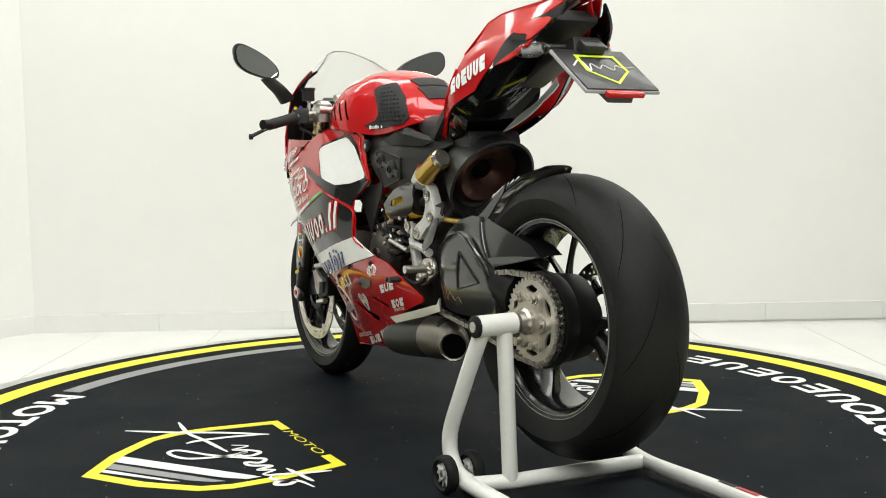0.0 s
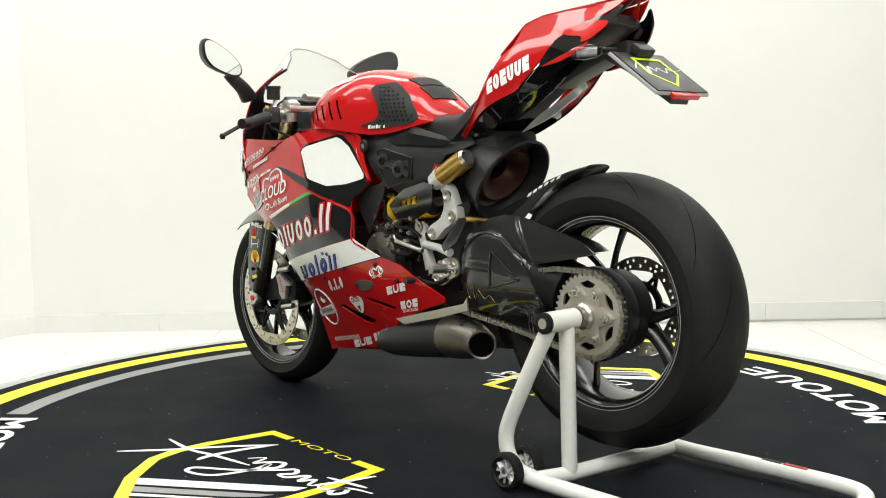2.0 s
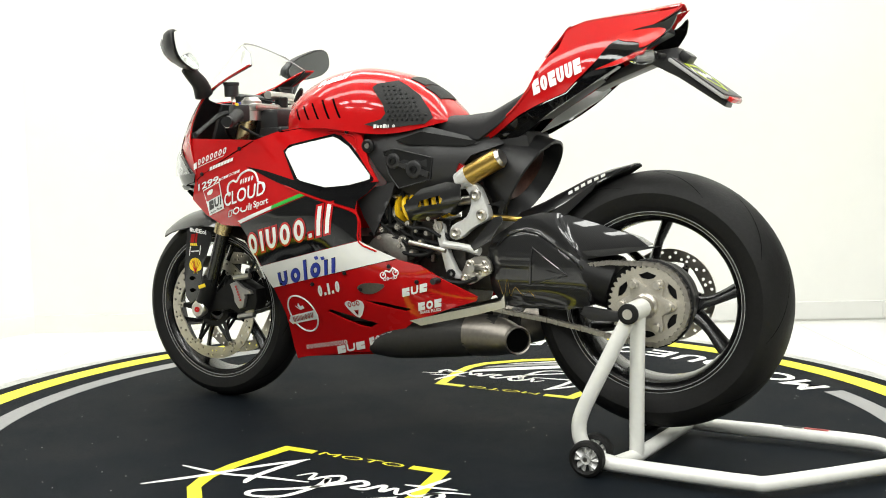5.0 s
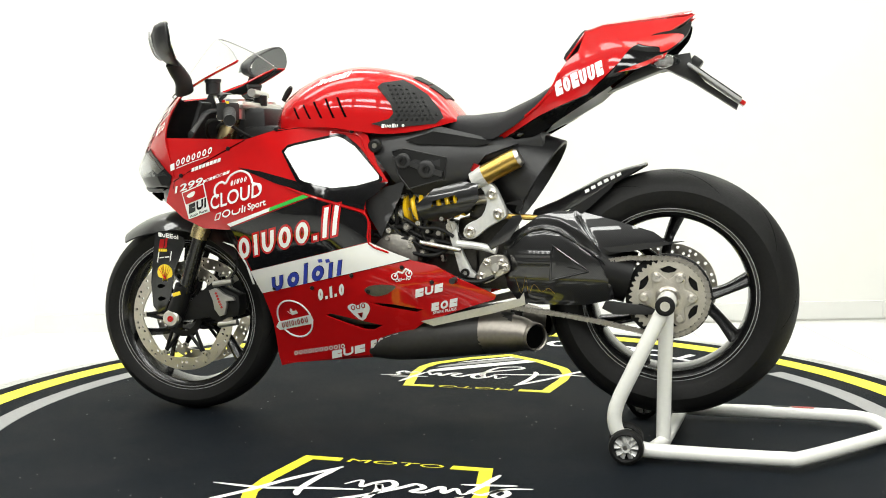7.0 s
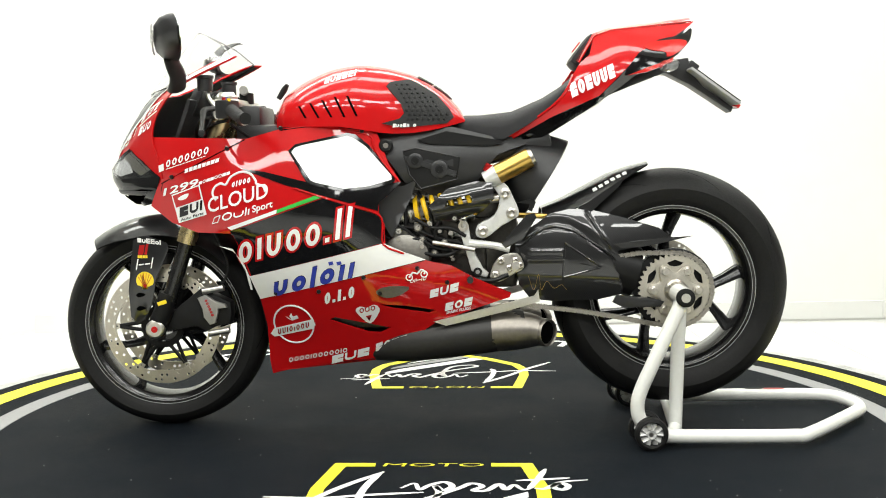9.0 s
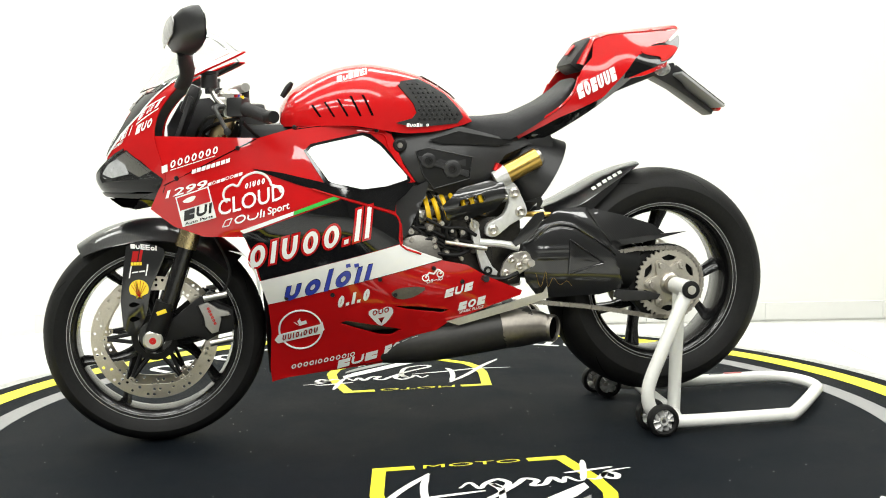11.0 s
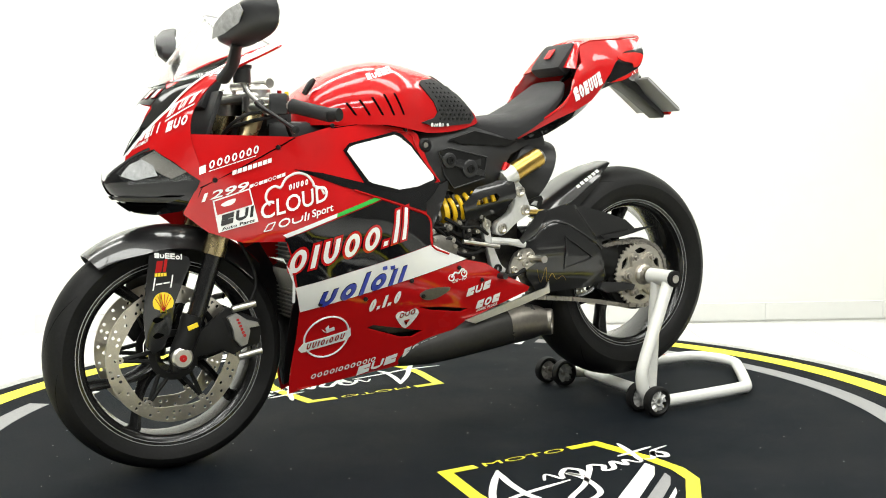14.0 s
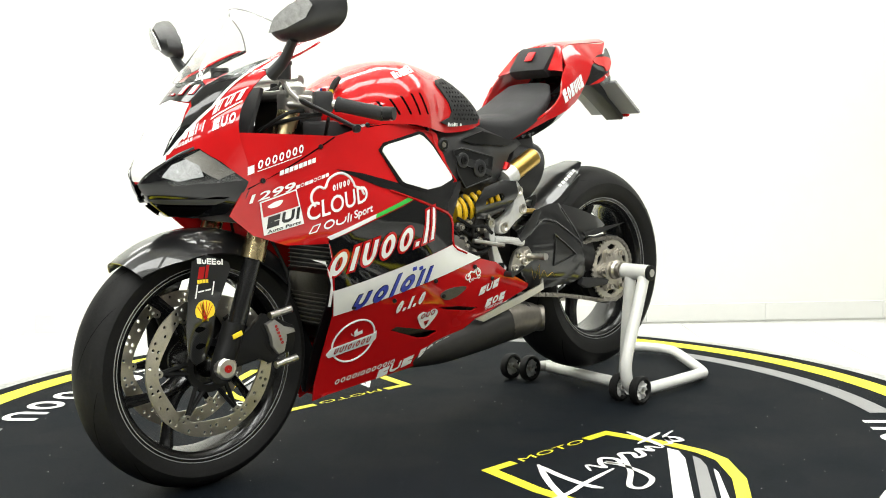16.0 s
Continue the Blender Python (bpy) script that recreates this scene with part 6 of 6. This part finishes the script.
part("swing_lower", plate([(.415, .50), (.36, .57), (.30, .56), (.18, .49), (.150, .43), (.150, .396), (.215, .380), (.335, .378), (.39, .386), (.41, .42)], .030, .108, None, 0.008), CARBON, swing)
part("swing_lip", tube([(x, sw_y(x, z - .003) + 0.0005, z) for x, z in ((.405, .533), (.369, .563), (.345, .572), (.323, .574), (.286, .566), (.256, .549), (.226, .530), (.174, .494), (.152, .455), (.145, .40))], 0.0032, 8, 3), CARBON, swing, "rounded lip of the lower cover")
for a, b in zip(TRI, TRI[1:] + TRI[:1]):
    part("recess_edge", tube([(a[0] + (b[0] - a[0]) * k / 6, sw_y(a[0] + (b[0] - a[0]) * k / 6, a[1] + (b[1] - a[1]) * k / 6) + .002, a[1] + (b[1] - a[1]) * k / 6) for k in range(7)], 0.0026, 8, 1), CARBON, swing)
part("beam_edge", tube([(x, sw_y(x, z) + 0.001, z) for x, z in ((.238, .606), (.225, .585), (.211, .564), (.192, .538), (.174, .512))], 0.0028, 8, 3), CARBON, swing)
part("chain_guard", panel([(.166, .526), (.05, .540), (-.045, .546), (.05, .525), (.10, .516), (.15, .515)], lambda x, z: (x, .132, z), 1, 0.004, 0.02), CARBON, swing, "pointed carbon chain guard")
part("chain_slider", plate([(.16, .385), (.06, .375), (.03, .367), (.04, .352), (.14, .350), (.17, .365)], .112, .130, None, 0.003), PLASTIC, swing)
part("swing_hub", lathe([(0.05, -.06), (0.098, -.05), (0.104, -.01), (0.098, .03), (0.085, .045), (0.05, .045)], 48, "y", (0, .045, .397), None, True), MATTBLACK, swing)
part("swing_beam", tube([(.43, .05, .49), (.25, .06, .48), (.10, .055, .44)], [.07, .075, .07], 14, 4), MATTBLACK, swing)
part("scrawl", tube([(x, sw_y(x, z) + 0.0008, z) for x, z in ((.40, .44), (.385, .40), (.372, .445), (.365, .40), (.35, .425), (.33, .405), (.31, .415), (.295, .40))], 0.0006, 5, 4), GOLD, swing)

# rear hugger


def hugger_shell():
    """A mudguard with a straight ridge running back to a narrow tip."""
    bm = bmesh.new()
    grid = {}
    xs = [.36, .30, .246, .177, .12, .065]
    n, m = 24, 14
    for layer in (0, 1):
        for i in range(n + 1):
            x = .36 + (.065 - .36) * i / n
            top = np.interp(-x, [-v for v in xs], [.622, .648, .677, .713, .733, .746])
            low = np.interp(-x, [-v for v in xs], [.600, .610, .632, .674, .708, .739])
            w = np.interp(-x, [-v for v in xs], [.100, .100, .098, .090, .074, .045])
            for j in range(m + 1):
                g = -1 + 2 * j / m
                z = top - 0.10 * (top - low) * abs(g) - 0.90 * (top - low) * abs(g) ** 5 - layer * 0.003
                grid[layer, i, j] = bm.verts.new((x, w * g * (1 - layer * 0.03), z))
    for i in range(n):
        for j in range(m):
            bm.faces.new((grid[0, i, j], grid[0, i + 1, j], grid[0, i + 1, j + 1], grid[0, i, j + 1]))
            bm.faces.new((grid[1, i, j + 1], grid[1, i + 1, j + 1], grid[1, i + 1, j], grid[1, i, j]))
        for j in (0, m):
            bm.faces.new((grid[0, i, j], grid[1, i, j], grid[1, i + 1, j], grid[0, i + 1, j]))
    for j in range(m):
        for i in (0, n):
            bm.faces.new((grid[0, i, j], grid[0, i, j + 1], grid[1, i, j + 1], grid[1, i, j]))
    return bm


hug = part("rear_hugger", hugger_shell(), CARBON, bike, "black carbon rear hugger with a narrow tip")
for i in range(6):
    x = .215 - .0165 * i
    top, low, w = (float(np.interp(-x, [-.246, -.177, -.12, -.065], q)) for q in ([.677, .713, .733, .746], [.632, .674, .708, .739], [.098, .090, .074, .045]))
    drop = 0.507 * (top - low)
    tilt = math.degrees(math.atan2(w, 2.56 * (top - low)))
    part("lettering_bar", box(0, 0, 0, .012, .0016, .010, 0.0, pose(x, .862 * w, top - drop + 0.0004, tilt, 26, 0)), WHITE, hug)
part("hugger_stay", panel([(.275, .612), (.19, .668), (.135, .705), (.15, .68), (.225, .612)], lambda x, z: (x, .096, z), 1, 0.004, 0.02), CARBON, hug)
part("hugger_stay", panel([(.275, .612), (.19, .668), (.135, .705), (.15, .68), (.225, .612)], lambda x, z: (x, .096, z), -1, 0.004, 0.02), CARBON, hug)

# round air shroud under the seat: an open black bell facing back
bell_m = Matrix.Translation((.413, 0, .738)) @ Matrix.Rotation(radians(-32), 4, "Y")
prof = [(0.0, .06), (.055, .055), (.085, .035), (.098, 0), (.110, -.05), (.116, -.075), (.110, -.078), (.102, -.05), (.09, 0), (.075, .03), (.0, .04)]
bm = lathe([(max(r, 0.0005), h) for r, h in prof], 40, "x")
bmesh.ops.transform(bm, matrix=bell_m @ Matrix.Diagonal((1, 1.05, 1.10, 1)), verts=bm.verts)
part("tail_shroud", bm, PLASTIC, bike, "matt black bell-shaped shroud under the seat")
bm = lathe([(.03, .01), (.05, -.01), (.075, -.02), (.09, -.035), (.075, -.045), (.05, -.035), (.03, -.01)], 36, "x", (0, 0, 0), None, True)
bmesh.ops.transform(bm, matrix=bell_m, verts=bm.verts)
part("exhaust_loop", bm, mat("heat-stained pipe", (0.07, 0.028, 0.02), 0.35, 0.7, 0.35, 14), bike, "heat-stained exhaust bend")
part("subframe", box(0, 0, 0, .26, .16, .05, 0.015, pose(.46, 0, .78, 0, 14, 0)), PLASTIC, bike)

# exhaust under the engine, one silencer each side
for sd in (1, -1):
    ex = part("silencer", tube([(.83, sd * .055, .222), (.74, sd * .075, .245), (.60, sd * .092, .268), (.47, sd * .095, .283), (.41, sd * .092, .288)], [.030, .052, .058, .056, .054], 24, 5, flat=1.0), EXHAUST, bike, "matt black silencer with titanium end")
    part("end_cone", tube([(.50, sd * .095, .2815), (.45, sd * .096, .284), (.395, sd * .102, .284), (.364, sd * .111, .281)], [.0570, .0570, .0485, .0385], 28, 5), TITAN, ex, "titanium silencer end")
    turn = Matrix.Translation((.346, sd * .123, .281)) @ Matrix.Rotation(radians(-42 * sd), 4, "Z")
    bm = lathe([(.0325, 0), (.0360, -.003), (.0388, .002), (.0392, .018), (.0330, .018), (.0315, .006)], 32, "x", (0, 0, 0), None, True)
    bmesh.ops.transform(bm, matrix=turn, verts=bm.verts)
    part("tail_pipe", bm, TITAN, ex)
    # a black disc gives the shade inside the pipe
    bm = lathe([(.0005, .007), (.0328, .007), (.0328, .010), (.0005, .010)], 28, "x", (0, 0, 0))
    bmesh.ops.transform(bm, matrix=turn, verts=bm.verts)
    part("pipe_bore", bm, RECESSDARK, ex, "black disc for the shade in the pipe opening")
    part("heat_guard", panel([(.660, .318), (.47, .366), (.385, .388), (.374, .405), (.370, .372), (.463, .345), (.625, .306)], lambda x, z: (x, .150 - 3 * (z - .36 - .25 * (.5 - x)) ** 2, z), sd, 0.005, 0.02), ALU, ex, "brushed aluminium heat guard")
part("collector", box(.72, 0, .25, .30, .12, .09, 0.03), EXHAUST, bike)


# ---- the paddock stand ----
stand = thing("paddock_stand", "white tubular steel paddock stand with small black wheels", "paddock stand")
sleeve = part("sleeve", tube([(0, .165, .396), (0, .262, .396)], 0.0245, 24), STANDWHITE, stand)
part("end_ring", lathe([(.012, 0), (.0245, 0), (.0245, .008), (.021, .010), (.012, .010)], 24, "y", (0, .261, .396), None, True), RUBBER, sleeve, "black rubber end ring")
part("end_bolt", lathe([(.0005, 0), (.013, 0), (.012, .012), (.0005, .012)], 20, "y", (0, .261, .396)), ALU, sleeve)
part("pin", tube([(0, .12, .396), (0, .17, .396)], 0.013, 16), STEEL, sleeve)
part("upright", tube([(.004, .245, .385), (.045, .252, .30), (.085, .258, .215), (.112, .262, .155), (.122, .264, .115), (.115, .264, .075), (.085, .262, .042), (.04, .256, .03)], 0.0185, 18, 5), STANDWHITE, stand)
part("upright", tube([(.0, .190, .385), (.004, .18, .21), (.006, .172, .035)], 0.0185, 18), STANDWHITE, stand)
loop_pts = [(.10, .262, .045), (.06, .262, .032), (0, .264, .03), (-.15, .266, .03), (-.285, .262, .03), (-.335, .24, .03), (-.52, .03, .03), (-.56, -.03, .03), (-.565, -.10, .03), (-.53, -.175, .03), (-.45, -.198, .03), (-.25, -.195, .03), (-.05, -.19, .03), (.08, -.20, .044)]
part("base_loop", tube(loop_pts, 0.0185, 18, 5), STANDWHITE, stand, "white bent tube base")
part("cross_tube", tube([(.03, .256, .031), (.005, .17, .030), (-.03, -.19, .030)], 0.018, 16), STANDWHITE, stand)
part("sticker", box(-.36, -.197, .0486, .06, .012, .0012, 0), REDANO, stand, "small red and black sticker")
part("sticker", box(-.30, -.197, .0486, .05, .012, .0012, 0), MATTBLACK, stand)
for x, y in ((.095, .222), (.090, .294), (.080, -.165), (.098, -.235)):
    w = part("wheel", lathe([(.031, -.010), (.035, -.0150), (.042, -.0120), (.0445, 0), (.042, .0120), (.035, .0150), (.031, .010)], 30, "y", (x, y, .0448), None, True), RUBBER, stand, "small black rubber wheel")
    bm = lathe([(.004, -.010), (.012, -.012), (.012, .012), (.004, .010)], 16, "y", (x, y, .0448), None, True)
    for k in range(5):
        a = 2 * math.pi * k / 5 + 0.3
        for s in (-.28, .28):
            tube([(x + .010 * math.cos(a), y, .0448 + .010 * math.sin(a)), (x + .030 * math.cos(a + s), y, .0448 + .030 * math.sin(a + s))], 0.0036, 6, 1, bm, flat=2.6)
    part("wheel_spokes", bm, ALUCAST, w, "grey spoked wheel hub")
for y0, y1 in ((.205, .305), (-.15, -.25)):
    part("wheel_axle", rod((.092, y0, .0448), (.092, y1, .0448), 0.006), STEEL, stand)


def motions():
    times = [0.5 * i for i in range(33)]
    walk(platform, [(t, turn_pose(t)) for t in times])
    walk(stand, [(t, pose(0, 0, 0, 0, 0, SPIN * (t - 7)) @ BIKE) for t in times])
    walk(bike, [(t, pose(0, 0, 0, 0, 0, SPIN * (t - 7)) @ BIKE) for t in times])


motions()
